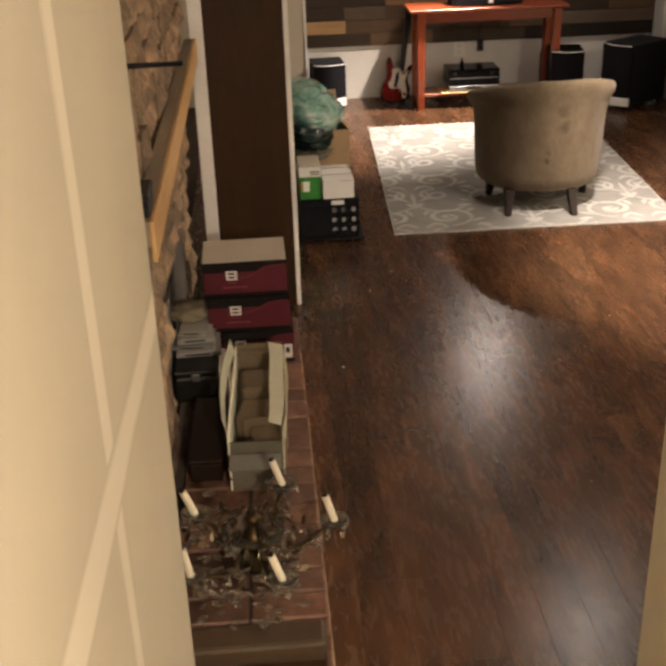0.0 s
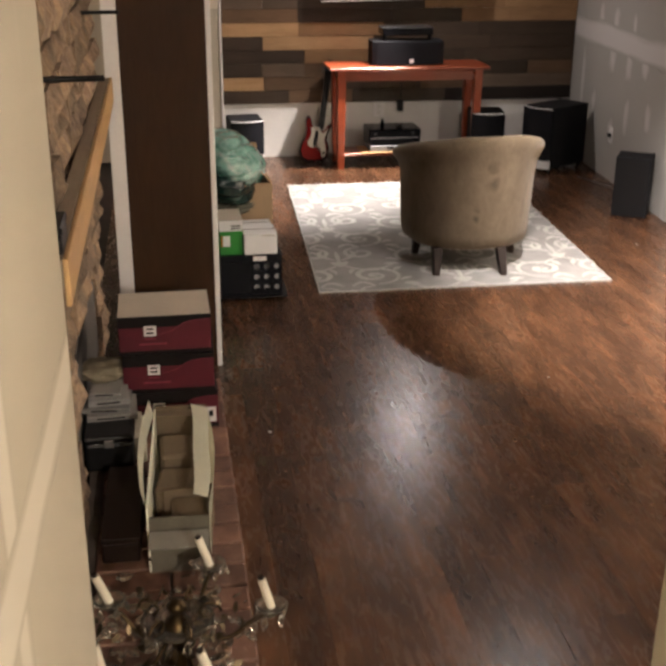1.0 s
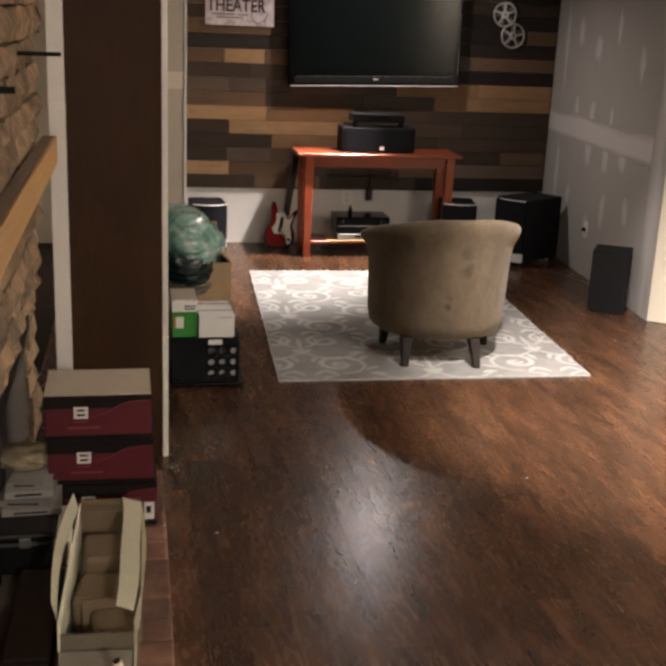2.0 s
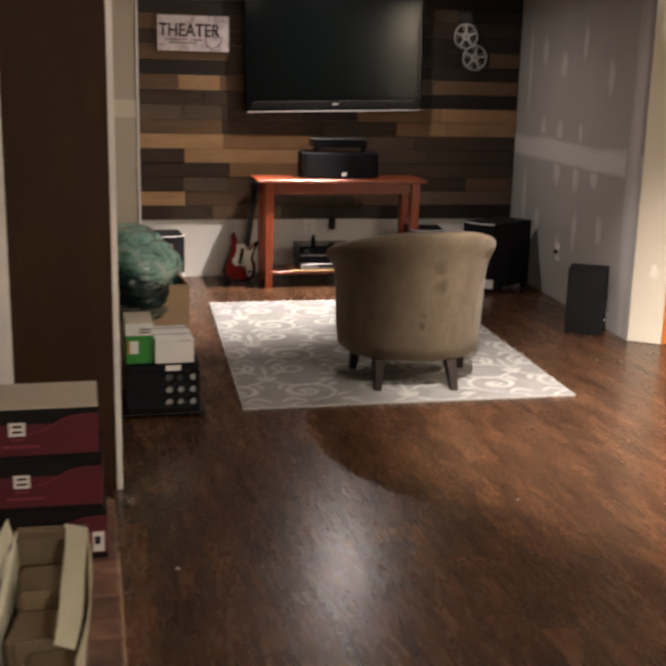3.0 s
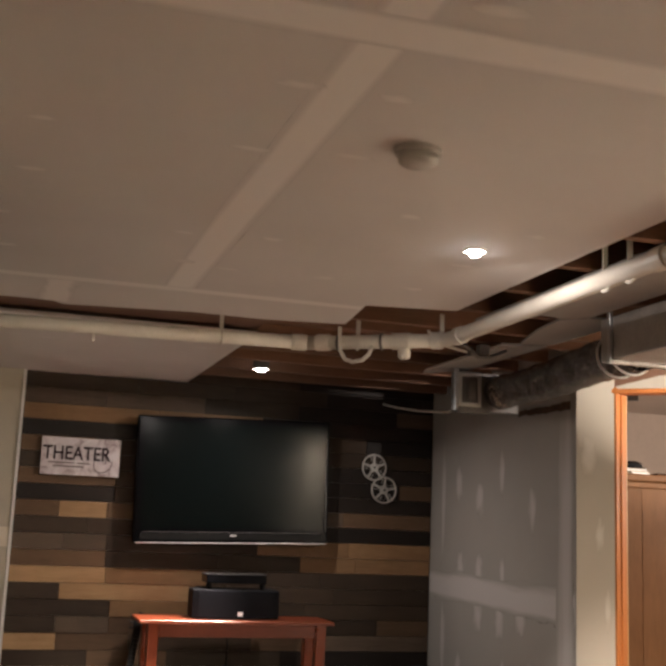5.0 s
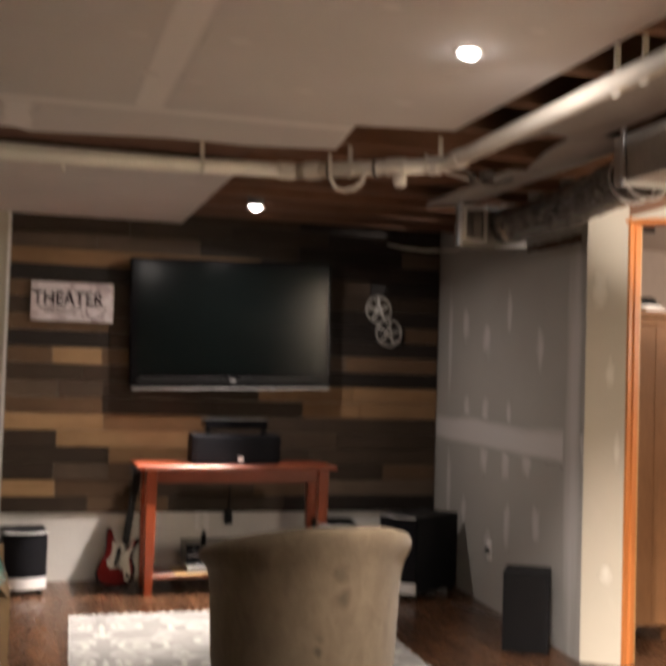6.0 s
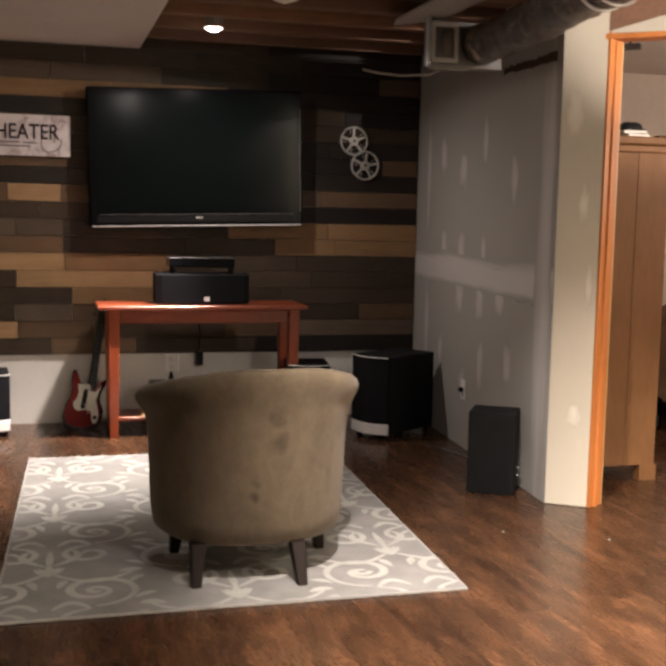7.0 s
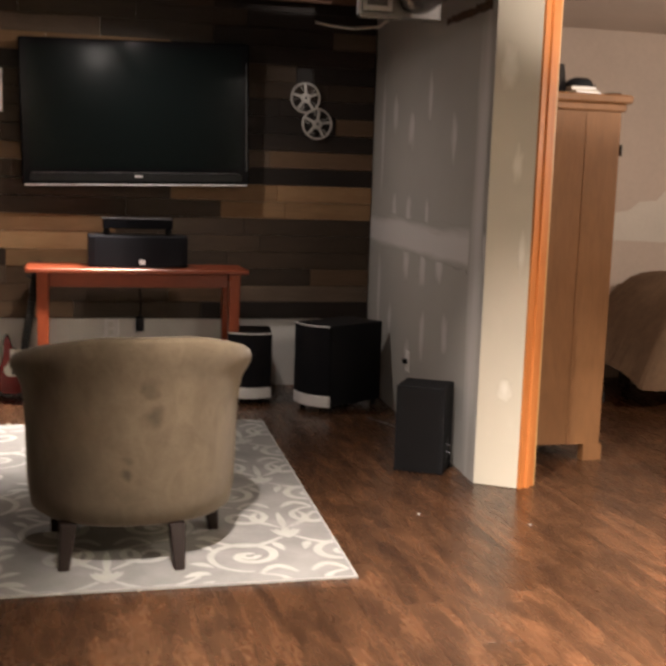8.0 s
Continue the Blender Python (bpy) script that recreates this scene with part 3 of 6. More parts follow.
part("sheet", slab([(0.94, -4.2), (1.315, -4.2), (1.315, 2.72), (1.22, 2.8), (1.12, 2.78), (1.08, 2.95), (1.0, 2.98), (0.94, 3.02)], 2.226, 2.236), M["sheet_pale"], panning)
part("sheet", slab([(1.23, 2.83), (1.32, 2.74), (1.5, 2.74), (1.5, 3.38), (1.36, 3.43), (1.27, 3.1)], 2.226, 2.236), M["sheet_pale"], panning)
part("sheet", slab([(1.30, 3.5), (1.5, 3.42), (1.5, 4.35), (1.335, 4.58), (1.30, 4.45)], 2.226, 2.236), M["sheet_pale"], panning)

cable = thing("cable", pose(0, 0, 0), "thin white cable stapled above the planks", "cable")
part("cord", tube([(1.60, 5.97, 2.20), (1.68, 5.9, 2.175), (1.76, 5.7, 2.14), (1.80, 5.3, 2.1), (1.74, 4.8, 2.1), (1.66, 4.55, 2.12)], 0.008, 6), M["pipe"], cable, smooth=True)

glow = Nodes("bulb_glass", 0.4)
glow.shader.inputs["Emission Color"].default_value = (1.0, 0.95, 0.9, 1)
glow.shader.inputs["Emission Strength"].default_value = 75.0
for x, y, z, k in ((0.545, 5.256, 2.275, 1.0), (0.446, 1.961, 2.225, 0.74)):
    can = thing("recessed_light", pose(x, y, z), "lit round recessed light with a white trim ring", "ceiling light", "recessed lights")
    ring = bmesh.new()
    tube([(0.048 * k * math.cos(a), 0.048 * k * math.sin(a), -0.002) for a in (2 * math.pi * j / 28 for j in range(28))], 0.005, 8, ring, closed=True)
    part("trim_ring", ring, M["white_trim"], can, smooth=True)
    part("bulb", lathe([(0.032 * k, 0.0), (0.03 * k, -0.009), (0.021 * k, -0.017), (0.004, -0.021)], 24), glow.mat, can, "glowing frosted lens", True)
    if z > 2.25:
        part("housing", lathe([(0.044, 0.003), (0.048, 0.03), (0.048, 0.1)], 20), M["dull_metal"], can)

alarm_plastic = plain("aged_white_plastic", (0.5, 0.48, 0.45), 0.5, 0, 0.05, 8, 0.03)
alarm = thing("smoke_alarm", pose(-0.055, 1.19, CEIL), "round white smoke alarm on the ceiling", "smoke alarm")
part("base", lathe([(0.055, 0.0), (0.055, -0.012), (0.05, -0.014)], 28), alarm_plastic, alarm)
part("cover", lathe([(0.047, -0.014), (0.046, -0.03), (0.036, -0.038), (0.01, -0.04)], 28), alarm_plastic, alarm, smooth=True)

# ---- rug ----
rug = thing("rug", pose(0.318, 3.909, 0), "grey rug with a cream scroll pattern on the floor", "rug")
rug_mat = Nodes("rug_weave", 0.95, spec=0.2)
rv = rug_mat.coords()
rug_fine, rug_big = rug_mat.noise(rv, 260, 2), rug_mat.noise(rv, 6, 4)
rug_mat.colour(rug_mat.mix(rug_mat.ramp(rug_big, [(0.3, (0.17, 0.165, 0.157)), (0.7, (0.295, 0.286, 0.274))]), rug_mat.ramp(rug_fine, [(0.3, (0.17, 0.165, 0.157)), (0.7, (0.29, 0.282, 0.27))]), 0.4))
rug_mat.bump(rug_fine, 0.6, 0.003)
cream_mat = Nodes("rug_cream_weave", 0.95, spec=0.2)
cv = cream_mat.coords()
cream_fine, cream_big = cream_mat.noise(cv, 260, 2), cream_mat.noise(cv, 7, 4)
cream_mat.colour(cream_mat.mix(cream_mat.ramp(cream_big, [(0.3, (0.29, 0.284, 0.265)), (0.7, (0.44, 0.43, 0.4))]), cream_mat.ramp(cream_fine, [(0.3, (0.32, 0.312, 0.288)), (0.7, (0.52, 0.505, 0.47))]), 0.4))
cream_mat.bump(cream_fine, 0.6, 0.003)
part("weave", box(-0.78, -1.133, 0.0, 0.78, 1.133, 0.010, 0.004), rug_mat.mat, rug)
part("hem", tube([(-0.78, -1.133, 0.006), (0.78, -1.133, 0.006), (0.78, 1.133, 0.006), (-0.78, 1.133, 0.006)], 0.006, 6, closed=True), cream_mat.mat, rug)


def ribbon(bm, points, width, z):
    """A flat band along points in the plane; width is a function of the share of the way."""
    rows = []
    n = len(points)
    for k, (x, y) in enumerate(points):
        a, b = points[max(0, k - 1)], points[min(n - 1, k + 1)]
        dx, dy = b[0] - a[0], b[1] - a[1]
        far = math.hypot(dx, dy) or 1
        w = width(k / (n - 1)) / 2
        sides = [(x - dy / far * w, y + dx / far * w), (x + dy / far * w, y - dx / far * w)]
        rows.append([bm.verts.new((max(-0.772, min(0.772, u)), max(-1.125, min(1.125, v)), z)) for u, v in sides])
    for a, b in zip(rows, rows[1:]):
        bm.faces.new((a[0], a[1], b[1], b[0]))


def spiral(cx, cy, r, start, turns, hand, inner=0.16, squash=1.0, n=46):
    out = []
    for k in range(n):
        s = k / (n - 1)
        a = start + hand * turns * 2 * math.pi * s
        q = r * (1 - (1 - inner) * s)
        out.append((cx + q * math.cos(a), cy + squash * q * math.sin(a)))
    return out


scroll = bmesh.new()
swell = lambda s: 0.012 + 0.019 * math.sin(math.pi * min(1, s * 1.05)) ** 0.7
level = [0.0106]


def put(points, width=swell):
    level[0] += 0.0000012
    ribbon(scroll, [(1.2 * x, 1.2 * y) for x, y in points], width, level[0])


TX, TY = 0.52, 0.566
for i in range(-2, 3):
    for j in range(-2, 3):
        cx, cy = i * TX, j * TY + (TY / 2 if i % 2 else 0)
        for hand in (1, -1):
            put(spiral(cx + hand * 0.135, cy + 0.10, 0.125, -math.pi / 2 if hand > 0 else -math.pi / 2, 1.45, hand))
            put(spiral(cx + hand * 0.115, cy - 0.13, 0.085, math.pi / 2, 1.25, hand))
            put([(cx + hand * (0.02 + 0.10 * s), cy - 0.04 + 0.05 * math.sin(3.2 * s)) for s in [q / 14 for q in range(15)]])
            put([(cx + hand * (0.008 + 0.075 * math.sin(2.4 * s)), cy - 0.24 + 0.16 * s) for s in [q / 14 for q in range(15)]], lambda s: 0.006 + 0.026 * math.sin(math.pi * s))
            put([(cx + hand * (0.02 + 0.22 * s), cy + 0.245 - 0.07 * math.sin(math.pi * s)) for s in [q / 16 for q in range(17)]], lambda s: 0.014 + 0.012 * math.sin(math.pi * s))
            for q in range(3):
                a = math.radians(60 + 25 * q)
                put([(cx + hand * s * 0.085 * math.cos(a), cy + 0.235 + s * 0.085 * math.sin(a)) for s in [w / 8 for w in range(9)]], lambda s: 0.006 + 0.02 * math.sin(math.pi * s))
            for q, (u, w, turn) in enumerate(((0.24, 0.02, 30), (0.25, -0.03, -10), (0.245, -0.08, -50), (0.03, 0.13, 70), (0.2, 0.245, 15))):
                a = math.radians(turn)
                put([(cx + hand * (u + s * 0.07 * math.cos(a)), cy + w + s * 0.07 * math.sin(a) + 0.012 * math.sin(3 * s)) for s in [k / 7 for k in range(8)]], lambda s: 0.006 + 0.026 * math.sin(math.pi * s))
            put(spiral(cx + hand * 0.135, cy + 0.10, 0.026, 0, 0.9, hand, 0.5), lambda s: 0.024)
        put([(cx, cy - 0.26 + 0.17 * s) for s in [q / 8 for q in range(9)]], lambda s: 0.006 + 0.022 * math.sin(math.pi * s))
scroll.normal_update()
for f in list(scroll.faces):
    if f.calc_area() < 1e-9:
        scroll.faces.remove(f)
data = bpy.data.meshes.new("scroll_pattern")
scroll.to_mesh(data)
scroll.free()
data.materials.append(cream_mat.mat)
pattern = new("scroll_pattern", data)
pattern.parent = rug
tagged(pattern, "cream woven scrollwork", kind="stuff")
# The rug lies a little out of square.
for piece in rug.children:
    piece.data.transform(Matrix(((1.014, 0.0417, 0, 0), (-0.0063, 0.994, 0, 0), (0, 0, 1, 0), (0, 0, 0, 1))))

# ---- tub chair ----
velour = Nodes("beige_velour", 0.9, spec=0.2)
vv = velour.coords()
cloud, nap = velour.noise(velour.coords((1, 1, 0.55)), 5.0, 4, 0.6, 0.5), velour.noise(vv, 320, 2)
c = velour.ramp(cloud, [(0.25, (0.075, 0.0575, 0.038)), (0.5, (0.12, 0.093, 0.062)), (0.78, (0.172, 0.135, 0.092))])
brushed = velour.noise(velour.coords((1, 1, 0.6)), 17.0, 5, 0.65, 1.2)
c = velour.mix(c, velour.ramp(brushed, [(0.34, (0.062, 0.047, 0.031)), (0.66, (0.182, 0.142, 0.095))]), 0.38)
c = velour.mix(c, velour.ramp(nap, [(0.3, (0.09, 0.067, 0.041)), (0.7, (0.18, 0.138, 0.086))]), 0.3)
for sx, sy, sz, size in [(0.008, -0.37, 0.61, 0.019), (0.012, -0.37, 0.585, 0.013), (0.018, -0.36, 0.505, 0.019), (-0.06, -0.35, 0.37, 0.011), (-0.065, -0.35, 0.315, 0.012)]:
    near = velour.node("ShaderNodeVectorMath")
    near.operation = "DISTANCE"
    mapped = velour.node("ShaderNodeVectorMath")
    mapped.operation = "MULTIPLY_ADD"
    warp = velour.node("ShaderNodeTexNoise", i_Scale=16.0, i_Detail=3.0)
    velour.link(vv, warp.inputs["Vector"])
    velour.link(warp.outputs["Color"], mapped.inputs[0])
    mapped.inputs[1].default_value = (0.06, 0.03, 0.09)
    velour.link(vv, mapped.inputs[2])
    velour.link(mapped.outputs[0], near.inputs[0])
    near.inputs[1].default_value = (sx + 0.03, sy + 0.015, sz + 0.045)
    c = velour.mix(c, (0.045, 0.032, 0.02), velour.math("MULTIPLY", velour.ramp(near.outputs["Value"], [(size * 0.8, (1, 1, 1)), (size * 2.2, (0, 0, 0))]), 0.75))
velour.colour(c)
velour.shader.inputs["Sheen Weight"].default_value = 0.12
velour.shader.inputs["Sheen Roughness"].default_value = 0.5
velour.bump(nap, 0.25, 0.001)

chair = thing("tub_chair", pose(0.375, 3.30, 0.011, 0, 0, 4), "beige velour tub chair with stained rolled back", "chair")
PROFILE = [(0.27, 0.134), (0.324, 0.131), (0.342, 0.146), (0.352, 0.21), (0.356, 0.33), (0.359, 0.44), (0.362, 0.53), (0.366, 0.575), (0.371, 0.61), (0.3735, 0.628), (0.379, 0.643), (0.387, 0.66), (0.397, 0.682),
           (0.405, 0.705), (0.407, 0.728), (0.4, 0.750), (0.382, 0.765), (0.352, 0.770), (0.325, 0.762), (0.30, 0.735), (0.288, 0.69), (0.28, 0.55), (0.278, 0.42), (0.278, 0.38)]
shell = bmesh.new()
cols = []
for k in range(61):
    a = math.radians(-90 + (-128 + 256 * k / 60))
    off = abs(-128 + 256 * k / 60) / 128
    drop = 0.23 * max(0.0, off - 0.15) ** 1.3
    full = (abs(math.cos(a)) ** 2.25 + abs(math.sin(a)) ** 2.25) ** (-1 / 2.25)
    col = []
    for r, z in PROFILE:
        share = max(0.0, (z - 0.4) / 0.38)
        if r > 0.37:
            r = 0.37 + (r - 0.37) * (0.35 + 0.65 * min(1.0, max(0.0, (off - 0.12) / 0.5)))
        rake = 0.045 * max(0.0, (z - 0.13) / 0.64) * max(0.0, -math.sin(a))
        col.append(shell.verts.new((r * full * math.cos(a), r * 0.98 * full * math.sin(a) - rake, z - (drop + 0.01) * share)))
    cols.append(col)
for p, q in zip(cols, cols[1:]):
    for m in range(len(PROFILE) - 1):
        shell.faces.new((p[m], q[m], q[m + 1], p[m + 1]))
shell.faces.new(cols[0])
shell.faces.new(cols[-1])
part("shell", shell, velour.mat, chair, "stained rolled back and arms", True)
part("seat_base", lathe([(0.26, 0.136), (0.28, 0.2), (0.28, 0.36), (0.27, 0.375)], 40), velour.mat, chair, smooth=True)
part("cushion", lathe([(0.24, 0.375), (0.27, 0.39), (0.275, 0.44), (0.25, 0.475), (0.1, 0.485)], 40), velour.mat, chair, smooth=True)

def leg_mesh(x, y, lean):
    bm = bmesh.new()
    rows = []
    for z, half in ((0.0, 0.017), (0.07, 0.022), (0.138, 0.027)):
        k = (0.138 - z) / 0.138
        rows.append([bm.verts.new((x + lean[0] * k + sx * half, y + lean[1] * k + sy * half, z)) for sx, sy in ((-1, -1), (1, -1), (1, 1), (-1, 1))])
    for a, b in zip(rows, rows[1:]):
        for q in range(4):
            bm.faces.new((a[q], a[(q + 1) % 4], b[(q + 1) % 4], b[q]))
    bm.faces.new(rows[0])
    bm.faces.new(rows[-1])
    bmesh.ops.bevel(bm, geom=bm.edges[:], offset=0.003, segments=1, affect="EDGES")
    return bm


for x, y, lean in ((-0.235, -0.25, (-0.019, -0.06)), (0.107, -0.305, (-0.001, -0.075)), (-0.24, 0.075, (-0.014, 0.012)), (0.275, -0.01, (0.018, 0.004))):
    part("leg", leg_mesh(x, y, lean), M["leg"], chair, "dark stained tapered wooden leg")

# ---- television ----
tv = thing("television", pose(0.565, 5.905, 1.19, 1.1, -1.5, 0), "large black flat television mounted on the plank wall", "television")
part("casing", box(-0.645, -0.022, 0.019, 0.645, 0.062, 0.83, 0.012, segments=2), M["gloss"], tv)
part("mount", box(-0.2, 0.06, 0.25, 0.2, 0.095, 0.6), M["black"], tv)
part("screen", box(-0.598, -0.0245, 0.115, 0.598, -0.0215, 0.79), M["screen"], tv, "dark glossy screen")
part("silver_strip", box(-0.63, -0.034, 0.017, 0.63, -0.018, 0.024, 0.002), M["silver"], tv, "thin silver strip")
part("line", box(-0.585, -0.026, 0.088, 0.585, -0.0225, 0.0905), M["dull_silver"], tv)
part("badge", box(-0.018, -0.0275, 0.064, 0.022, -0.0225, 0.074), M["silver"], tv)
part("speaker_bar", box(-0.60, -0.026, 0.042, 0.60, -0.0223, 0.082, 0.003), M["black"], tv)
# Metal strip in place of the reflection along the casing's right edge.
part("side_rim", box(0.624, -0.026, 0.10, 0.632, -0.02, 0.72, 0.002), M["chrome_dark"], tv)

# ---- wall sign and film reels ----
sign_mat = Nodes("worn_sign_print", 0.7)
sv = sign_mat.coords()
blot = sign_mat.noise(sv, 14, 6, 0.65, 0.8)
sign_mat.colour(sign_mat.ramp(blot, [(0.34, (0.35, 0.27, 0.28)), (0.45, (0.62, 0.55, 0.56)), (0.6, (0.74, 0.69, 0.7))]))
ink = plain("sign_ink", (0.03, 0.013, 0.017), 0.7, 0, 0.2, 30, 0.05)
sign = thing("wall_sign", pose(-0.433, 5.985, 1.715), "white worn wooden theater sign on the planks", "sign")
part("board", box(-0.248, -0.012, -0.119, 0.248, 0.012, 0.119, 0.002), sign_mat.mat, sign)


def lettering(text, width, height, m, material, parent, name="lettering"):
    curve = bpy.data.curves.new(name, "FONT")
    curve.body, curve.extrude, curve.align_x, curve.offset = text, 0.002, "CENTER", 0.014
    ob = bpy.data.objects.new("scratch", curve)
    scene.collection.objects.link(ob)
    data = bpy.data.meshes.new_from_object(ob.evaluated_get(bpy.context.evaluated_depsgraph_get()))
    bpy.data.objects.remove(ob)
    xs, ys = [v.co.x for v in data.vertices], [v.co.y for v in data.vertices]
    data.transform(m @ Matrix.Diagonal((width / (max(xs) - min(xs)), height / (max(ys) - min(ys)), 1, 1)) @ Matrix.Translation((-(max(xs) + min(xs)) / 2, -(max(ys) + min(ys)) / 2, 0)))
    data.materials.append(material)
    out = new(name, data)
    out.parent = parent
    return out


lettering("THEATER", 0.425, 0.088, pose(-0.026, -0.0135, 0.022, 90), ink, sign)
for z, x0, x1 in ((-0.045, -0.2, -0.04), (-0.047, -0.02, 0.06), (-0.068, -0.17, 0.02)):
    part("small_writing", box(x0, -0.0145, z, x1, -0.0125, z + 0.009), plain("faded_ink", (0.2, 0.16, 0.16), 0.7), sign)
curl = [(0.13 + 0.055 * math.cos(a) * (0.5 + a / 9), -0.035 + 0.06 * math.sin(a)) for a in [0.2 * k for k in range(34)]]
part("film_curl", tube([(x, -0.0125, z) for x, z in curl], 0.0028, 5), plain("thin_ink", (0.13, 0.08, 0.09), 0.7), sign, "faint curling film strip drawing")
reel_mat = plain("pale_reel_metal", (0.45, 0.43, 0.4), 0.45, 0.4, 0.1, 20, 0.05)
for x, z, turn, r in ((1.555, 1.757, 10, 0.086), (1.631, 1.606, 0, 0.088)):
    reel = thing("film_reel", pose(x, 5.985, z, 90, 0, 0) @ pose(0, 0, 0, 0, 0, turn), "pale metal film reel on the dark planks", "wall decoration", "film reels")
    part("rim", tube([(r * math.cos(a), r * math.sin(a), 0.006) for a in (2 * math.pi * k / 40 for k in range(40))], 0.0075, 8, closed=True), reel_mat, reel, smooth=True)
    hub = lathe([(0.03, -0.004), (0.03, 0.012), (0.02, 0.014)], 20)
    part("hub", hub, reel_mat, reel)
    for k in range(5):
        a = 2 * math.pi * k / 5 + 0.3
        spoke = box(0.025, -0.0085, 0, r, 0.0085, 0.009, 0.002, m=pose(0, 0, 0, 0, 0, math.degrees(a) - 7))
        box(0.045, 0.009, 0.001, r, 0.013, 0.008, bm=spoke, m=pose(0, 0, 0, 0, 0, math.degrees(a) + 4))
        part("spoke", spoke, reel_mat, reel)
    part("pin", lathe([(0.008, 0.012), (0.007, 0.02), (0.003, 0.021)], 12), M["black"], reel)

# ---- console table ----
table = thing("console_table", pose(0, 0, 0), "cherry red wooden console table against the wall", "table")
part("tabletop", box(-0.055, 5.47, 0.735, 1.15, 5.86, 0.758, 0.004), M["cherry"], table)
M["cherry_leg"] = wood("cherry_leg_wood", (0.2, 0.035, 0.012), (0.36, 0.075, 0.024), "Z", 0.3, 10, 40, 0.1, 0.05)
for x, y in ((0.035, 5.535), (1.075, 5.535), (0.035, 5.80), (1.075, 5.80)):
    leg = bmesh.new()
    rows = [[leg.verts.new((x + sx * h, y + sy * h, z)) for sx, sy in ((-1, -1), (1, -1), (1, 1), (-1, 1))] for z, h in ((0, 0.024), (0.35, 0.029), (0.735, 0.032))]
    for a, b in zip(rows, rows[1:]):
        for q in range(4):
            leg.faces.new((a[q], a[(q + 1) % 4], b[(q + 1) % 4], b[q]))
    leg.faces.new(rows[0])
    leg.faces.new(rows[-1])
    bmesh.ops.bevel(leg, geom=leg.edges[:], offset=0.003, segments=1, affect="EDGES")
    part("leg", leg, M["cherry_leg"], table)
part("apron", box(0.07, 5.522, 0.655, 1.04, 5.542, 0.735, 0.002), M["cherry"], table)
part("apron", box(0.07, 5.795, 0.655, 1.04, 5.815, 0.735, 0.002), M["cherry"], table)
for x in (0.025, 1.065):
    part("side_apron", box(x, 5.57, 0.655, x + 0.02, 5.77, 0.735, 0.002), M["cherry"], table)
part("shelf", box(0.06, 5.53, 0.095, 1.05, 5.80, 0.115, 0.003), M["cherry"], table)

# ---- on and under the table ----
cloth = plain("speaker_cloth", (0.01, 0.01, 0.012), 0.9, 0, 0.3, 200, 0.5, 0.08)
centre = thing("centre_speaker", pose(0.548, 5.62, 0.758), "black centre loudspeaker with a rounded grille on the table", "loudspeaker")
part("cabinet", box(-0.272, -0.02, 0.002, 0.272, 0.16, 0.178, 0.012, segments=2), M["black_vinyl"], centre)
grille = bmesh.new()
out = [(-0.272 + 0.544 * k / 16, -0.02 - 0.045 * math.sin(math.pi * k / 16) ** 0.5) for k in range(17)]
slab(out + [(0.272, -0.015), (-0.272, -0.015)], 0.006, 0.172, 0.004, grille)
part("grille", grille, cloth, centre, "black cloth grille", False)
part("badge", box(0.002, -0.0685, 0.02, 0.034, -0.064, 0.046), M["silver"], centre, "small silver badge")
player = thing("media_box", pose(0.545, 5.70, 0.936), "flat black media box on the loudspeaker", "media player")
part("case", box(-0.19, -0.1, 0.035, 0.19, 0.08, 0.088, 0.004), M["gloss"], player)
part("lid_edge", box(-0.192, -0.102, 0.088, 0.192, 0.082, 0.093, 0.001), M["chrome_dark"], player)
for x in (-0.17, 0.17):
    part("foot", lathe([(0.016, 0.0), (0.02, 0.02), (0.014, 0.036)], 14, None, (x, -0.07, 0)), M["black"], player)
deck = thing("receiver", pose(0.455, 5.68, 0.165), "black amplifier on a silver player under the table", "hi-fi unit")
part("case", box(-0.2, -0.13, 0.0, 0.2, 0.12, 0.125, 0.005), M["gloss"], deck)
part("front_line", box(-0.19, -0.134, 0.055, 0.19, -0.129, 0.062), M["dull_silver"], deck)
for x in (-0.15, 0.14):
    part("knob", tube([(x, -0.145, 0.09), (x, -0.129, 0.09)], 0.014, 14), M["black"], deck)
disc = thing("disc_player", pose(0.455, 5.68, 0.121), "silver disc player on the table shelf", "disc player")
part("case", box(-0.19, -0.135, 0.0, 0.19, 0.12, 0.044, 0.003), M["dull_silver"], disc)
part("tray", box(-0.06, -0.1375, 0.02, 0.06, -0.134, 0.034), M["gloss"], disc)
board = thing("loose_board", pose(0.455, 5.66, 0.115), "thin pale wooden board on the shelf", "board")
part("plank", box(-0.26, -0.14, 0, 0.26, 0.13, 0.006, 0.001), M["pine"], board)
bottle = thing("bottle", pose(0.37, 5.63, 0.29), "small dark bottle standing on the amplifier", "bottle")
part("body", lathe([(0.014, 0), (0.016, 0.004), (0.016, 0.04), (0.008, 0.055), (0.007, 0.07), (0.003, 0.072)], 14), M["gloss"], bottle, smooth=True)
for x, z in ((0.418, 0.358),):
    plate = thing("outlet", pose(x, 6.02, z), "white wall outlet plate under the planks", "outlet")
    part("plate", box(-0.045, -0.006, -0.057, 0.045, 0, 0.057, 0.003), M["white_trim"], plate)
    part("socket", box(-0.016, -0.009, 0.008, 0.016, -0.006, 0.04, 0.002), M["white_wall"], plate)
    part("socket", box(-0.016, -0.009, -0.04, 0.016, -0.006, -0.008, 0.002), M["white_wall"], plate)
adapter = thing("power_adapter", pose(0.587, 6.0, 0.39), "black power adapter hanging on a cable", "adapter")
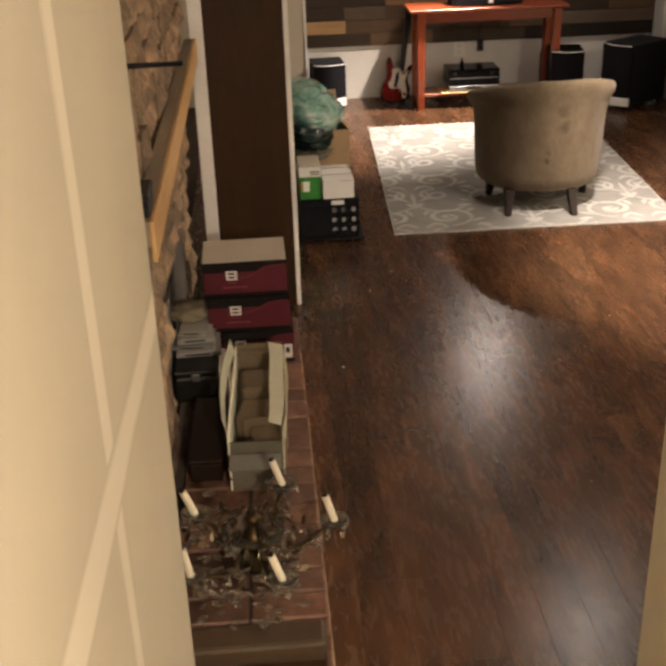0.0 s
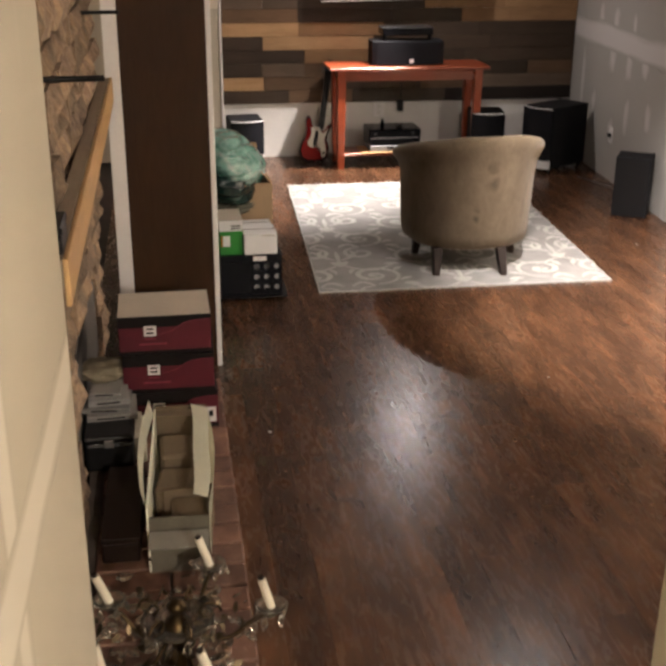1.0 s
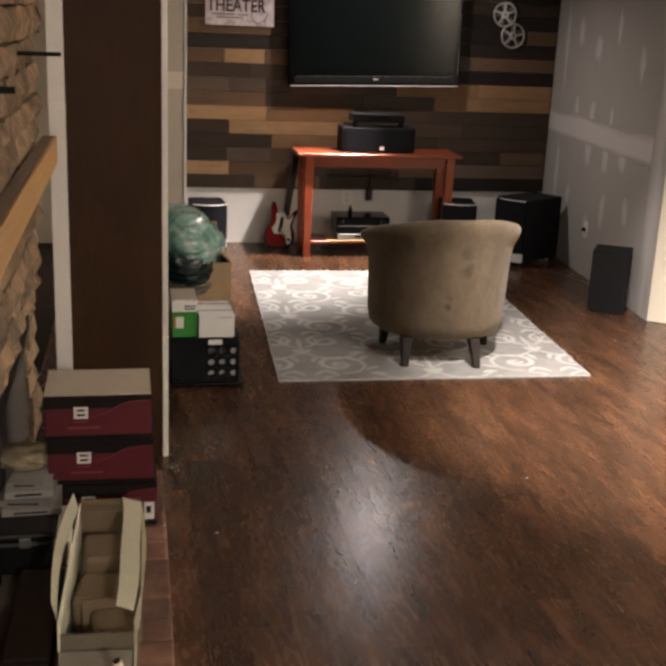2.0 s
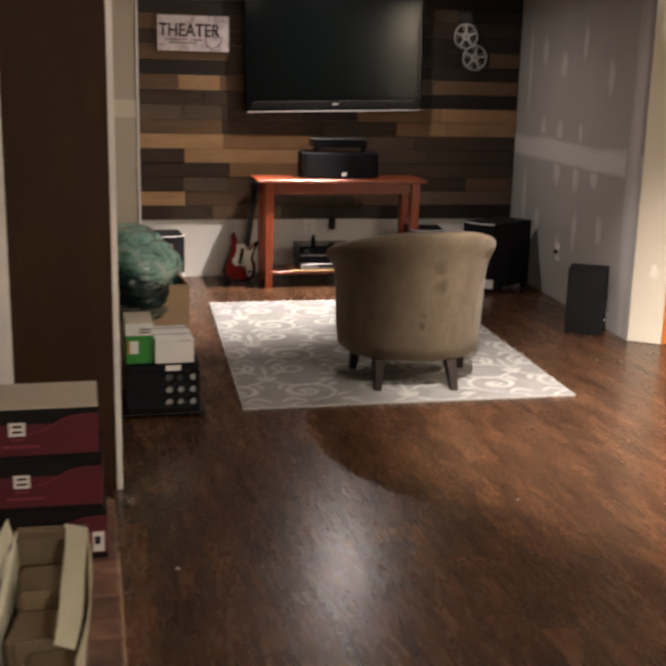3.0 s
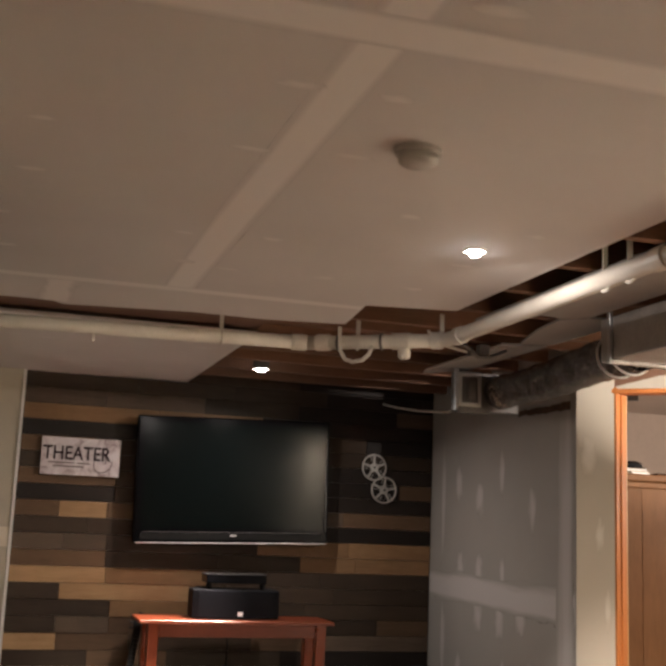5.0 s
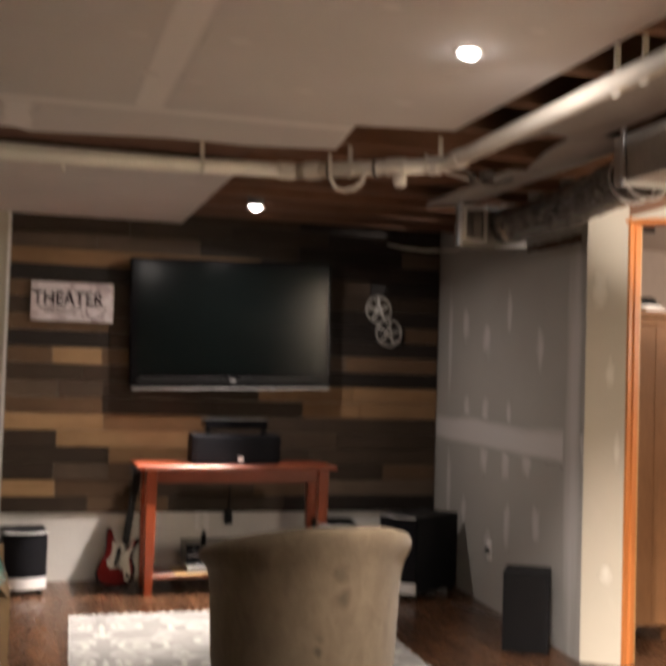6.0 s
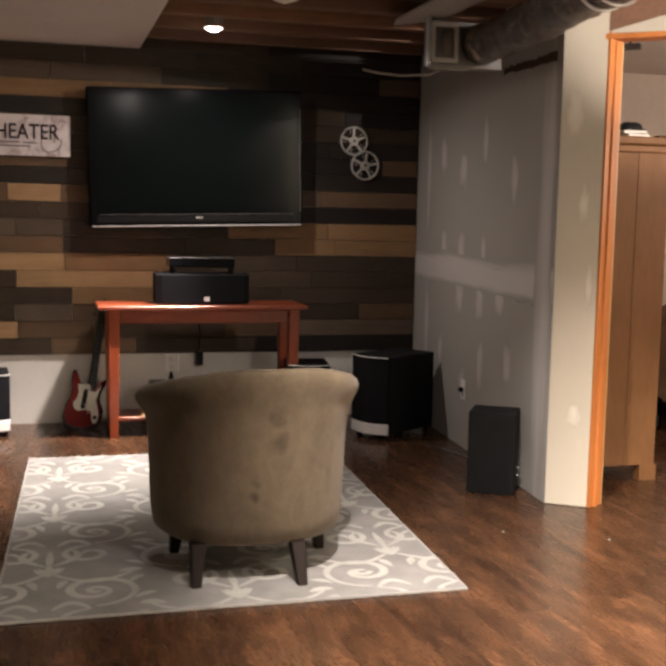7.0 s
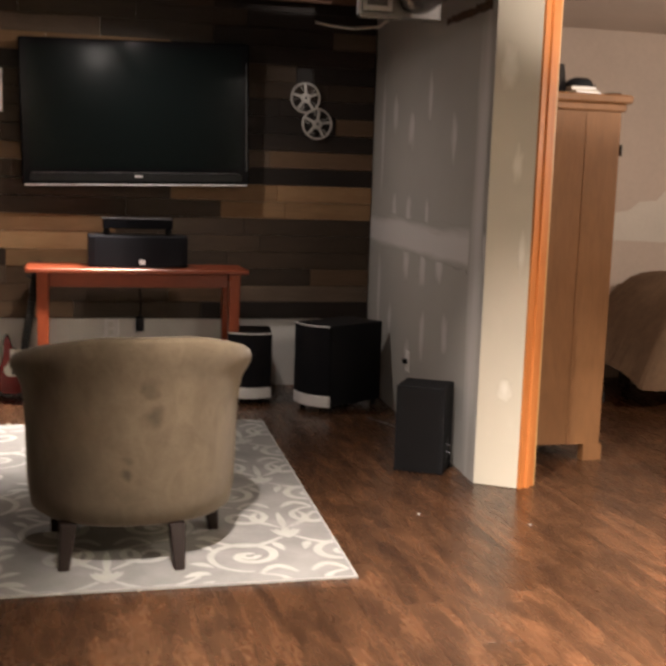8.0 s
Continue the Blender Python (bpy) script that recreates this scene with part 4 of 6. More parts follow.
part("brick", box(-0.022, -0.03, -0.045, 0.022, 0.015, 0.045, 0.006), M["black"], adapter)
part("cord", tube([(0, -0.01, 0.04), (0.004, -0.012, 0.15), (-0.01, -0.02, 0.3), (-0.01, -0.1, 0.37)], 0.004, 6), M["black"], adapter, smooth=True)

# ---- guitar ----
guitar = thing("electric_guitar", pose(-0.115, 5.80, 0.0, -9, 9, 0), "red toy electric guitar leaning by the table", "guitar")
OUT = [(-0.004, -0.008), (0.059, 0.017), (0.088, 0.061), (0.086, 0.122), (0.058, 0.176), (0.06, 0.223), (0.079, 0.275), (0.081, 0.309), (0.065, 0.3), (0.049, 0.265), (0.024, 0.237), (-0.001, 0.24), (-0.042, 0.265), (-0.065, 0.272), (-0.083, 0.31), (-0.1, 0.34), (-0.117, 0.339), (-0.123, 0.297), (-0.111, 0.237), (-0.112, 0.181), (-0.135, 0.123), (-0.144, 0.06), (-0.126, 0.007), (-0.074, -0.014)]
red = plain("red_lacquer", (0.17, 0.006, 0.006), 0.22, 0, 0.35, 8, 0.02, 0.2)
burst = plain("dark_red_lacquer", (0.02, 0.004, 0.004), 0.25, 0, 0.3, 12, 0.02)
ivory = plain("ivory_plastic", (0.74, 0.74, 0.66), 0.35, 0, 0.05, 10, 0.02)


def upright(bm, y0, y1):
    """Turns a plate from the floor plane to stand facing -y."""
    bm.transform(Matrix(((1, 0, 0, 0), (0, 0, -1, 0), (0, 1, 0, 0), (0, 0, 0, 1))))
    return bm


part("body", upright(slab(OUT, -0.02, 0.02, 0.004), 0, 0), burst, guitar, "dark red lacquered body")
part("face", upright(slab([(-0.030 + 0.87 * (x - -0.024), 0.193 + 0.9 * (z - 0.193)) for x, z in OUT], 0.0201, 0.0212), 0, 0), red, guitar, "glossy red face")
GUARD = [(-0.078, 0.26), (-0.013, 0.268), (0.0, 0.23), (0.026, 0.225), (0.055, 0.271), (0.042, 0.213), (0.036, 0.175), (0.055, 0.117), (0.063, 0.081), (0.054, 0.043), (0.035, 0.04), (0.022, 0.075), (0.012, 0.11), (-0.023, 0.112), (-0.063, 0.103), (-0.085, 0.119), (-0.094, 0.147), (-0.078, 0.169), (-0.07, 0.207)]
part("pickguard", upright(slab(GUARD, 0.0214, 0.0235), 0, 0), ivory, guitar, "ivory pickguard")
part("strum_bar", upright(slab([(-0.041, 0.229), (-0.021, 0.239), (-0.017, 0.203), (-0.022, 0.124), (-0.043, 0.116), (-0.048, 0.132)], 0.0236, 0.03, 0.001), 0, 0), M["black"], guitar)
part("knob", tube([(0.042, -0.034, 0.075), (0.042, -0.0234, 0.075)], 0.012, 12), M["black"], guitar)
part("whammy_bar", tube([(0.0, -0.026, 0.09), (0.0, -0.04, 0.1), (-0.035, -0.042, 0.15)], 0.003, 6), M["zinc"], guitar, smooth=True)
part("neck", box(-0.022, -0.022, 0.25, 0.022, 0.0, 0.66, 0.004), M["black"], guitar, "black neck")
for k in range(14):
    part("fret", box(-0.021, -0.0235, 0.28 + k * 0.026, 0.021, -0.0222, 0.282 + k * 0.026), M["chrome_dark"], guitar)
part("headstock", upright(slab([(-0.024, 0.655), (0.022, 0.655), (0.04, 0.7), (0.03, 0.77), (0.0, 0.785), (-0.03, 0.73)], 0.0, 0.018, 0.003), 0, 0), M["black"], guitar)
for k in range(3):
    part("peg", tube([(-0.03, -0.008, 0.68 + 0.03 * k), (-0.052, -0.008, 0.684 + 0.03 * k)], 0.006, 8), M["black"], guitar)

# ---- loudspeakers ----
def floor_speaker(name, m, w, d, h, label, base=0.06):
    """A black loudspeaker with a bowed cloth front and a silver foot band."""
    sp = thing(name, m, label, "loudspeaker")
    part("cabinet", box(-w / 2, 0.0, 0.035, w / 2, d, h, 0.008, segments=2), M["black_vinyl"], sp)
    bow = [(-w / 2 + w * k / 14, -0.055 * math.sin(math.pi * (0.08 + 0.84 * k / 14))) for k in range(15)]
    front = slab(bow + [(w / 2, 0.004), (-w / 2, 0.004)], base + 0.04, h - 0.005, 0.003)
    part("grille", front, cloth, sp, "black bowed cloth grille")
    part("foot_band", slab(bow + [(w / 2, 0.004), (-w / 2, 0.004)], 0.035, base + 0.038, 0.003), M["silver"], sp, "silver foot band")
    part("top_line", tube([(x, y - 0.002, h - 0.004) for x, y in bow], 0.0035, 6), M["silver"], sp, smooth=True)
    for x in (-w / 2 + 0.03, w / 2 - 0.03):
        for y in (0.03, d - 0.03):
            part("foot", lathe([(0.016, 0.0), (0.016, 0.03), (0.012, 0.036)], 12, None, (x, y, 0)), M["black"], sp)
    return sp


floor_speaker("subwoofer", pose(1.486, 5.28, 0, 0, 0, -58), 0.27, 0.42, 0.487, "large black subwoofer with a silver foot band")
floor_speaker("floor_speaker", pose(1.165, 5.49, 0, 0, 0, -8), 0.25, 0.27, 0.41, "black bowed loudspeaker with a silver foot band")
floor_speaker("floor_speaker", pose(-0.66, 5.66, 0, 0, 0, 4), 0.25, 0.27, 0.36, "black loudspeaker with a grey top beside the white wall")

spk = thing("bookshelf_speaker", pose(1.664, 3.96, 0, 0, 0, -31), "plain black box loudspeaker standing on the floor", "loudspeaker")
part("cabinet", box(-0.11, 0.0, 0.0, 0.11, 0.2, 0.388, 0.004), M["black_vinyl"], spk)
part("back_plate", box(-0.095, -0.003, 0.012, 0.095, 0.0, 0.376, 0.001), M["black"], spk)
part("terminal", box(0.11, 0.05, 0.06, 0.113, 0.12, 0.15, 0.001), M["black"], spk)
for z in (0.085, 0.12):
    part("binding_post", tube([(0.112, 0.085, z), (0.126, 0.085, z)], 0.005, 8), M["chrome_dark"], spk)
wire = thing("speaker_cable", pose(0, 0, 0), "thin grey cable lying along the wall", "cable")
part("cord", tube([(1.74, 5.05, 0.005), (1.80, 4.9, 0.005), (1.86, 4.7, 0.005), (1.885, 4.5, 0.005), (1.85, 4.3, 0.005), (1.80, 4.12, 0.005)], 0.004, 6), M["zinc"], wire, smooth=True)
plate = thing("outlet", pose(on_grey(4.95) - 0.001, 4.95, 0.33, 0, 0, -90 - GREY_TURN), "white wall outlet plate on the grey drywall", "outlet")
part("plate", box(-0.036, -0.006, -0.057, 0.036, 0, 0.057, 0.003), M["white_trim"], plate)
part("plug", box(-0.014, -0.03, -0.012, 0.014, -0.006, 0.012, 0.003), M["black"], plate)
part("socket", box(-0.016, -0.009, -0.04, 0.016, -0.006, -0.016, 0.002), M["white_wall"], plate)


# ---- fireplace side ----
stone_mat = Nodes("split_stone", 0.85, spec=0.3)
st_tex, st_shift = stone_mat.node("ShaderNodeTexCoord"), stone_mat.node("ShaderNodeVectorMath")
st_shift.operation = "ADD"
stone_mat.link(st_tex.outputs["Object"], st_shift.inputs[0])
stone_mat.link(stone_mat.math("MULTIPLY", stone_mat.random(), 23.0), st_shift.inputs[1])
st_big, st_fine = stone_mat.noise(st_shift.outputs[0], 9, 6, 0.65, 0.6), stone_mat.noise(st_shift.outputs[0], 70, 4)
sc = stone_mat.ramp(st_big, [(0.28, (0.075, 0.045, 0.028)), (0.48, (0.19, 0.13, 0.085)), (0.62, (0.34, 0.22, 0.12)), (0.8, (0.46, 0.34, 0.21))])
sc = stone_mat.mix(sc, stone_mat.ramp(st_fine, [(0.35, (0.08, 0.055, 0.038)), (0.65, (0.33, 0.25, 0.18))]), 0.3)
st_hsv = stone_mat.node("ShaderNodeHueSaturation", i_Saturation=0.95)
st_level = stone_mat.node("ShaderNodeMapRange", i_To_Min=0.68, i_To_Max=1.5)
stone_mat.link(stone_mat.random(), st_level.inputs["Value"])
stone_mat.link(st_level.outputs["Result"], st_hsv.inputs["Value"])
stone_mat.link(sc, st_hsv.inputs["Color"])
stone_mat.colour(st_hsv.outputs["Color"]).bump(stone_mat.math("ADD", st_big, stone_mat.math("MULTIPLY", st_fine, 0.4)), 0.9, 0.012)
mortar = plain("dark_mortar", (0.09, 0.07, 0.055), 0.95, 0, 0.25, 30, 0.5)

chimney = bmesh.new()
OPEN_Y0, OPEN_Y1, OPEN_Z = 0.55, 1.72, 0.68
box(-1.75, -0.735, 0, -1.58, OPEN_Y0, 2.44, bm=chimney)
box(-1.75, OPEN_Y1, 0, -1.58, 1.93, 2.44, bm=chimney)
box(-1.75, OPEN_Y0, OPEN_Z, -1.58, OPEN_Y1, 2.44, bm=chimney)
structure("wall_fireplace", chimney, mortar, "rough split stone fireplace wall in brown and tan", "wall")
stone_wall = bpy.data.objects["wall_fireplace"]


def stone_mesh(length, high, seed):
    """A split stone, its face towards +x: uneven, with broken edges."""
    q = random.Random(seed)
    bm = bmesh.new()
    n = 4
    grid = []
    for i in range(n + 1):
        rowv = []
        for j in range(3):
            y = -length / 2 + length * i / n
            z = -high / 2 + high * j / 2
            edge = i in (0, n) or j in (0, 2)
            rowv.append(bm.verts.new((0.008 * q.random() if edge else 0.022 + q.uniform(-0.012, 0.012), y + (0 if i in (0, n) else q.uniform(-0.012, 0.012)), z + q.uniform(-0.005, 0.005))))
        grid.append(rowv)
    for i in range(n):
        for j in range(2):
            bm.faces.new((grid[i][j], grid[i + 1][j], grid[i + 1][j + 1], grid[i][j + 1]))
    ring = [grid[i][0] for i in range(n + 1)] + [grid[n][1], grid[n][2]] + [grid[i][2] for i in range(n - 1, -1, -1)] + [grid[0][1]]
    back = [bm.verts.new((-0.03, v.co.y, v.co.z)) for v in ring]
    for a in range(len(ring)):
        b = (a + 1) % len(ring)
        bm.faces.new((ring[a], back[a], back[b], ring[b]))
    return mesh_of("stone", bm, stone_mat.mat)


stones = {}
q = random.Random(8)
z = 0.0
while z < 2.2:
    high = q.choice((0.07, 0.085, 0.10))
    y = -0.735 + q.uniform(-0.1, 0.0)
    while y < 1.93:
        l = q.choice((0.18, 0.25, 0.32, 0.4))
        low = z < OPEN_Z - 0.02
        if low and y < OPEN_Y0 - 0.07 and y + l > OPEN_Y0 - 0.05:
            l = round(OPEN_Y0 - y + q.uniform(-0.02, 0.01), 2)
        elif low and OPEN_Y0 - 0.07 <= y < OPEN_Y1:
            y = OPEN_Y1 + q.uniform(-0.01, 0.02)
            l = 0.19
        mid = y + l / 2
        if mid > -0.73 and mid < 1.92 and z > 0.1:
            key = (l, high, q.randrange(4))
            if key not in stones:
                stones[key] = stone_mesh(l - 0.008, high - 0.008, len(stones))
            s = new("stone", stones[key])
            s.parent = stone_wall
            s.location = ((-1.528 if z > 1.2 else -1.55 if z > OPEN_Z else -1.566) + q.uniform(-0.01, 0.014), mid, z + high / 2)
        y += l
    z += high

M["iron"] = plain("black_iron", (0.012, 0.011, 0.01), 0.55, 0.6, 0.3, 30, 0.2)
M["dull_grey"] = plain("dull_grey_steel", (0.095, 0.09, 0.085), 0.6, 0.2, 0.2, 6, 0.15)
insert = thing("fireplace_insert", pose(0, 0, 0), "grey steel cover set in the stone fireplace opening", "fireplace")
part("cover", box(-1.61, OPEN_Y0 + 0.02, 0.21, -1.575, OPEN_Y1 - 0.02, OPEN_Z - 0.08, 0.004), M["dull_grey"], insert)
part("lintel", box(-1.574, OPEN_Y0 + 0.03, OPEN_Z - 0.07, -1.555, OPEN_Y1 - 0.03, OPEN_Z - 0.02, 0.003), M["iron"], insert)
# The shaded gap above the cover, made as a flat black strip.
part("vent", box(-1.5745, OPEN_Y0 + 0.04, OPEN_Z - 0.13, -1.57, OPEN_Y1 - 0.04, OPEN_Z - 0.08), M["black"], insert)

shelf = thing("mantel_shelf", pose(0, 0, 0), "narrow pale pine mantel board on the stone wall", "shelf")
M["mantel_top"] = wood("weathered_pine", (0.2, 0.155, 0.11), (0.32, 0.26, 0.19), "Y", 0.7, 10, 40, 0.3, 0.05)
part("board", box(-1.507, -0.37, 1.19, -1.468, 1.90, 1.25, 0.003), M["mantel_top"], shelf)
part("front_strip", box(-1.4675, -0.372, 1.155, -1.457, 1.90, 1.251, 0.002), M["pine"], shelf, "pale yellow pine front strip")
tin = thing("tin_box", pose(-1.492, -0.285, 1.25), "small black box on the end of the mantel", "box")
part("body", box(-0.03, -0.06, 0, 0.024, 0.06, 0.038, 0.004), M["black"], tin)
part("lid", box(-0.032, -0.062, 0.038, 0.026, 0.062, 0.055, 0.004), M["black"], tin)
for y, x1 in ((-0.187, -1.375), (1.17, -1.388)):
    rod = thing("iron_rod", pose(0, y, 1.556), "black iron rod sticking out of the stones", "rod", "iron rods")
    part("bar", tube([(-1.60, 0, 0), (x1, 0, 0.002)], 0.006, 10), M["iron"], rod, smooth=True)
    part("collar", tube([(-1.545, 0, 0), (-1.525, 0, 0)], 0.01, 12), M["iron"], rod)

# The hearth and its bricks.
brick_mat = Nodes("hearth_brick", 0.6)
bt, bs = brick_mat.node("ShaderNodeTexCoord"), brick_mat.node("ShaderNodeVectorMath")
bs.operation = "ADD"
brick_mat.link(bt.outputs["Object"], bs.inputs[0])
brick_mat.link(brick_mat.math("MULTIPLY", brick_mat.random(), 17.0), bs.inputs[1])
b1, b2 = brick_mat.noise(bs.outputs[0], 12, 5, 0.6), brick_mat.noise(bs.outputs[0], 90, 3)
bc = brick_mat.ramp(b1, [(0.3, (0.065, 0.027, 0.015)), (0.5, (0.13, 0.052, 0.028)), (0.72, (0.21, 0.1, 0.054))])
bl = brick_mat.node("ShaderNodeMapRange", i_To_Min=0.65, i_To_Max=1.25)
brick_mat.link(brick_mat.random(), bl.inputs["Value"])
bh = brick_mat.node("ShaderNodeHueSaturation", i_Saturation=0.9)
brick_mat.link(bl.outputs["Result"], bh.inputs["Value"])
brick_mat.link(bc, bh.inputs["Color"])
brick_mat.colour(bh.outputs["Color"]).bump(b2, 0.4, 0.002)

hearth = thing("hearth", pose(0, 0, 0), "raised red brick hearth in front of the fireplace", "hearth")
part("bed", box(-1.555, -0.49, 0.0, -1.125, 1.40, 0.194), mortar, hearth)
bm_brick = mesh_of("brick", box(-0.098, -0.048, -0.032, 0.098, 0.048, 0.032, 0.005), brick_mat.mat)
bm_side = mesh_of("brick", box(-0.0, -0.098, -0.03, 0.018, 0.098, 0.03, 0.004), brick_mat.mat)
q = random.Random(3)
for k in range(18):
    for x in (-1.208, -1.412):
        b = new("brick", bm_brick)
        b.parent = hearth
        b.matrix_basis = pose(x + q.uniform(-0.002, 0.002), -0.441 + 0.102 * k, 0.1805 + q.uniform(-0.001, 0.001), 0, 0, q.uniform(-0.6, 0.6))
for k in range(9):
    for j in range(2):
        b = new("brick", bm_side)
        b.parent = hearth
        b.location = (-1.1248, -0.43 + 0.204 * k + (0.05 if j else 0), 0.04 + 0.07 * j)
edge = thing("hearth_step", pose(0, 0, 0), "dark wooden step and worn edge board before the hearth", "board")
part("board", box(-1.43, -0.73, 0.0, -1.13, -0.61, 0.15, 0.008), M["panel_wood"], edge)
part("cap", box(-1.54, -0.587, 0.15, -1.122, -0.494, 0.2125, 0.012, segments=2), wood("worn_edge_board", (0.045, 0.027, 0.015), (0.085, 0.053, 0.03), "X", 0.5, 8, 40, 0.2, 0.05), edge, "worn brown wooden edge board")
part("riser", box(-1.53, -0.58, 0.0, -1.13, -0.5, 0.15), M["panel_wood"], edge)
strip = thing("edge_strip", pose(0, 0, 0), "pale metal strip along the hearth edge", "trim")
part("strip", box(-1.1065, -0.74, 0.0, -1.098, 1.40, 0.014, 0.002), M["card"], strip)

# ---- tall cabinet ----
cab = thing("tall_cabinet", pose(0, 0, 0), "tall dark brown cabinet with white edge strips", "cabinet")
part("side_panel", box(-1.428, 1.946, 0, -1.092, 1.966, 1.96, 0.001), M["panel_wood"], cab)
part("front_strip", box(-1.092, 1.941, 0, -1.071, 1.968, 1.965, 0.002), M["white_trim"], cab, "white front edge strip")
part("back_strip", box(-1.486, 1.936, 0, -1.428, 1.956, 2.2, 0.002), M["white_trim"], cab, "white board at the back edge")
part("top", box(-1.428, 1.966, 1.935, -1.092, 2.66, 1.955), M["panel_wood"], cab)
part("back_panel", box(-1.428, 1.966, 0, -1.418, 2.66, 1.935), M["panel_wood"], cab)
part("far_side", box(-1.428, 2.64, 0, -1.092, 2.66, 1.935), M["panel_wood"], cab)
for k in range(5):
    part("shelf", box(-1.417, 1.967, 0.08 + 0.4 * k, -1.10, 2.639, 0.1 + 0.4 * k), M["panel_wood"], cab)

# ---- red cartons ----
red_card = plain("red_carton", (0.085, 0.006, 0.014), 0.6, 0, 0.2, 9, 0.05)
dark_card = plain("black_carton", (0.008, 0.006, 0.006), 0.6, 0, 0.2, 9, 0.05, 0.15)
pale_red = plain("bright_red_print", (0.2, 0.03, 0.05), 0.6, 0, 0.2, 9, 0.05)
lid_card = plain("grey_carton_lid", (0.48, 0.43, 0.35), 0.7, 0, 0.08, 9, 0.1)
white_card = plain("white_print", (0.76, 0.75, 0.73), 0.6, 0, 0.05, 9, 0.05)
for n, (dx, turn) in enumerate(((0.006, 1.0), (0.0, -1.0), (-0.008, 0.5))):
    carton = thing("carton", pose(-1.293 + dx, 1.035, 0.216 + 0.1395 * n, 0, 0, turn), "red and black printed carton in a stack" if n < 2 else "red and black printed carton with a grey top", "carton", "stacked cartons")
    part("box", box(-0.15, -0.10, 0.0, 0.15, 0.125, 0.136, 0.002), red_card, carton)
    part("black_band", box(-0.1508, -0.1012, 0.096, 0.1508, 0.126, 0.1345), dark_card, carton)
    part("black_foot", box(-0.1505, -0.1008, 0.001, 0.1505, 0.1256, 0.014), dark_card, carton)
    part("lid", box(-0.1495, -0.0995, 0.1345, 0.1495, 0.1245, 0.1372), lid_card if n == 2 else dark_card, carton)
    part("logo", box(-0.068, -0.1022, 0.066, -0.028, -0.1013, 0.101), white_card, carton, "white square logo")
    part("logo_mark", box(-0.060, -0.103, 0.088, -0.036, -0.1023, 0.094), dark_card, carton)
    part("logo_mark", box(-0.060, -0.103, 0.074, -0.036, -0.1023, 0.080), dark_card, carton)
    part("writing", box(-0.085, -0.1020, 0.034, 0.005, -0.1006, 0.041), pale_red, carton)
    part("writing", box(-0.066, -0.1020, 0.054, -0.03, -0.1006, 0.058), pale_red, carton)
    arch = slab([(-0.02, 0.07), (0.02, 0.08), (0.04, 0.092), (0.06, 0.106), (0.085, 0.114), (0.12, 0.117), (0.15, 0.117), (0.15, 0.06), (-0.02, 0.06)], 0, 0.0018)
    arch.transform(Matrix(((1, 0, 0, 0), (0, 0, -1, -0.1003), (0, 1, 0, 0), (0, 0, 0, 1))))
    part("printed_arch", arch, red_card, carton)
    part("printed_line", tube([(-0.02, -0.1021, 0.07), (0.02, -0.1021, 0.08), (0.04, -0.1021, 0.092), (0.06, -0.1021, 0.106), (0.085, -0.1021, 0.114), (0.12, -0.1021, 0.117), (0.149, -0.1021, 0.117)], 0.0009, 4), pale_red, carton)
    if n == 0:
        part("sticker", box(0.112, -0.1025, 0.02, 0.142, -0.1012, 0.075), white_card, carton)
        part("barcode", box(0.118, -0.1032, 0.04, 0.132, -0.1026, 0.062), dark_card, carton)

# ---- open white carton ----
pale_card = plain("off_white_card", (0.76, 0.74, 0.6), 0.75, 0, 0.08, 9, 0.1)
tan_card = plain("brown_card", (0.15, 0.11, 0.07), 0.85, 0, 0.12, 9, 0.15)
opened = thing("open_carton", pose(-1.272, 0.392, 0.2135, 0, 0, -2), "open white cardboard carton with folded flaps on the hearth", "carton")
L2, W2, H2 = 0.295, 0.083, 0.20
part("bottom", box(-W2, -L2, 0, W2, L2, 0.004), tan_card, opened)
part("side", box(-W2, -L2, 0.004, -W2 + 0.005, L2, H2), pale_card, opened)
bulge = bmesh.new()
rows = [[bulge.verts.new((W2 - 0.003 + 0.02 * math.sin(math.pi * k / 8) * j / 2, -L2 + 2 * L2 * k / 8, 0.004 + (H2 - 0.004) * j / 2)) for j in range(3)] for k in range(9)]
for a, b in zip(rows, rows[1:]):
    for j in range(2):
        bulge.faces.new((a[j], a[j + 1], b[j + 1], b[j]))
bmesh.ops.solidify(bulge, geom=bulge.faces[:], thickness=0.005)
part("side", bulge, pale_card, opened)
part("end", box(-W2 + 0.005, -L2, 0.004, W2 - 0.005, -L2 + 0.005, H2 - 0.03), plain("grey_brown_card", (0.12, 0.107, 0.08), 0.8), opened)
part("end", box(-W2 + 0.005, L2 - 0.005, 0.004, W2 - 0.005, L2, H2 + 0.01), tan_card, opened)
flap = bmesh.new()
rows = []
q = random.Random(2)
for k in range(9):
    y = -L2 + 0.02 + 0.55 * k / 8
    rows.append([flap.verts.new((W2 - 0.004 + 0.008 * math.sin(math.pi * k / 8) - (0.04 + 0.0012 * k) * s + 0.003 * math.sin(k + s), y, H2 + 0.012 + 0.014 * s + 0.004 * math.sin(k * 1.3))) for s in (0, 0.5, 1.0)])
for a, b in zip(rows, rows[1:]):
    for j in range(2):
        flap.faces.new((a[j], a[j + 1], b[j + 1], b[j]))
bmesh.ops.solidify(flap, geom=flap.faces[:], thickness=0.004)
part("flap", flap, pale_card, opened, "bent off-white flap")
flap = bmesh.new()
rows = []
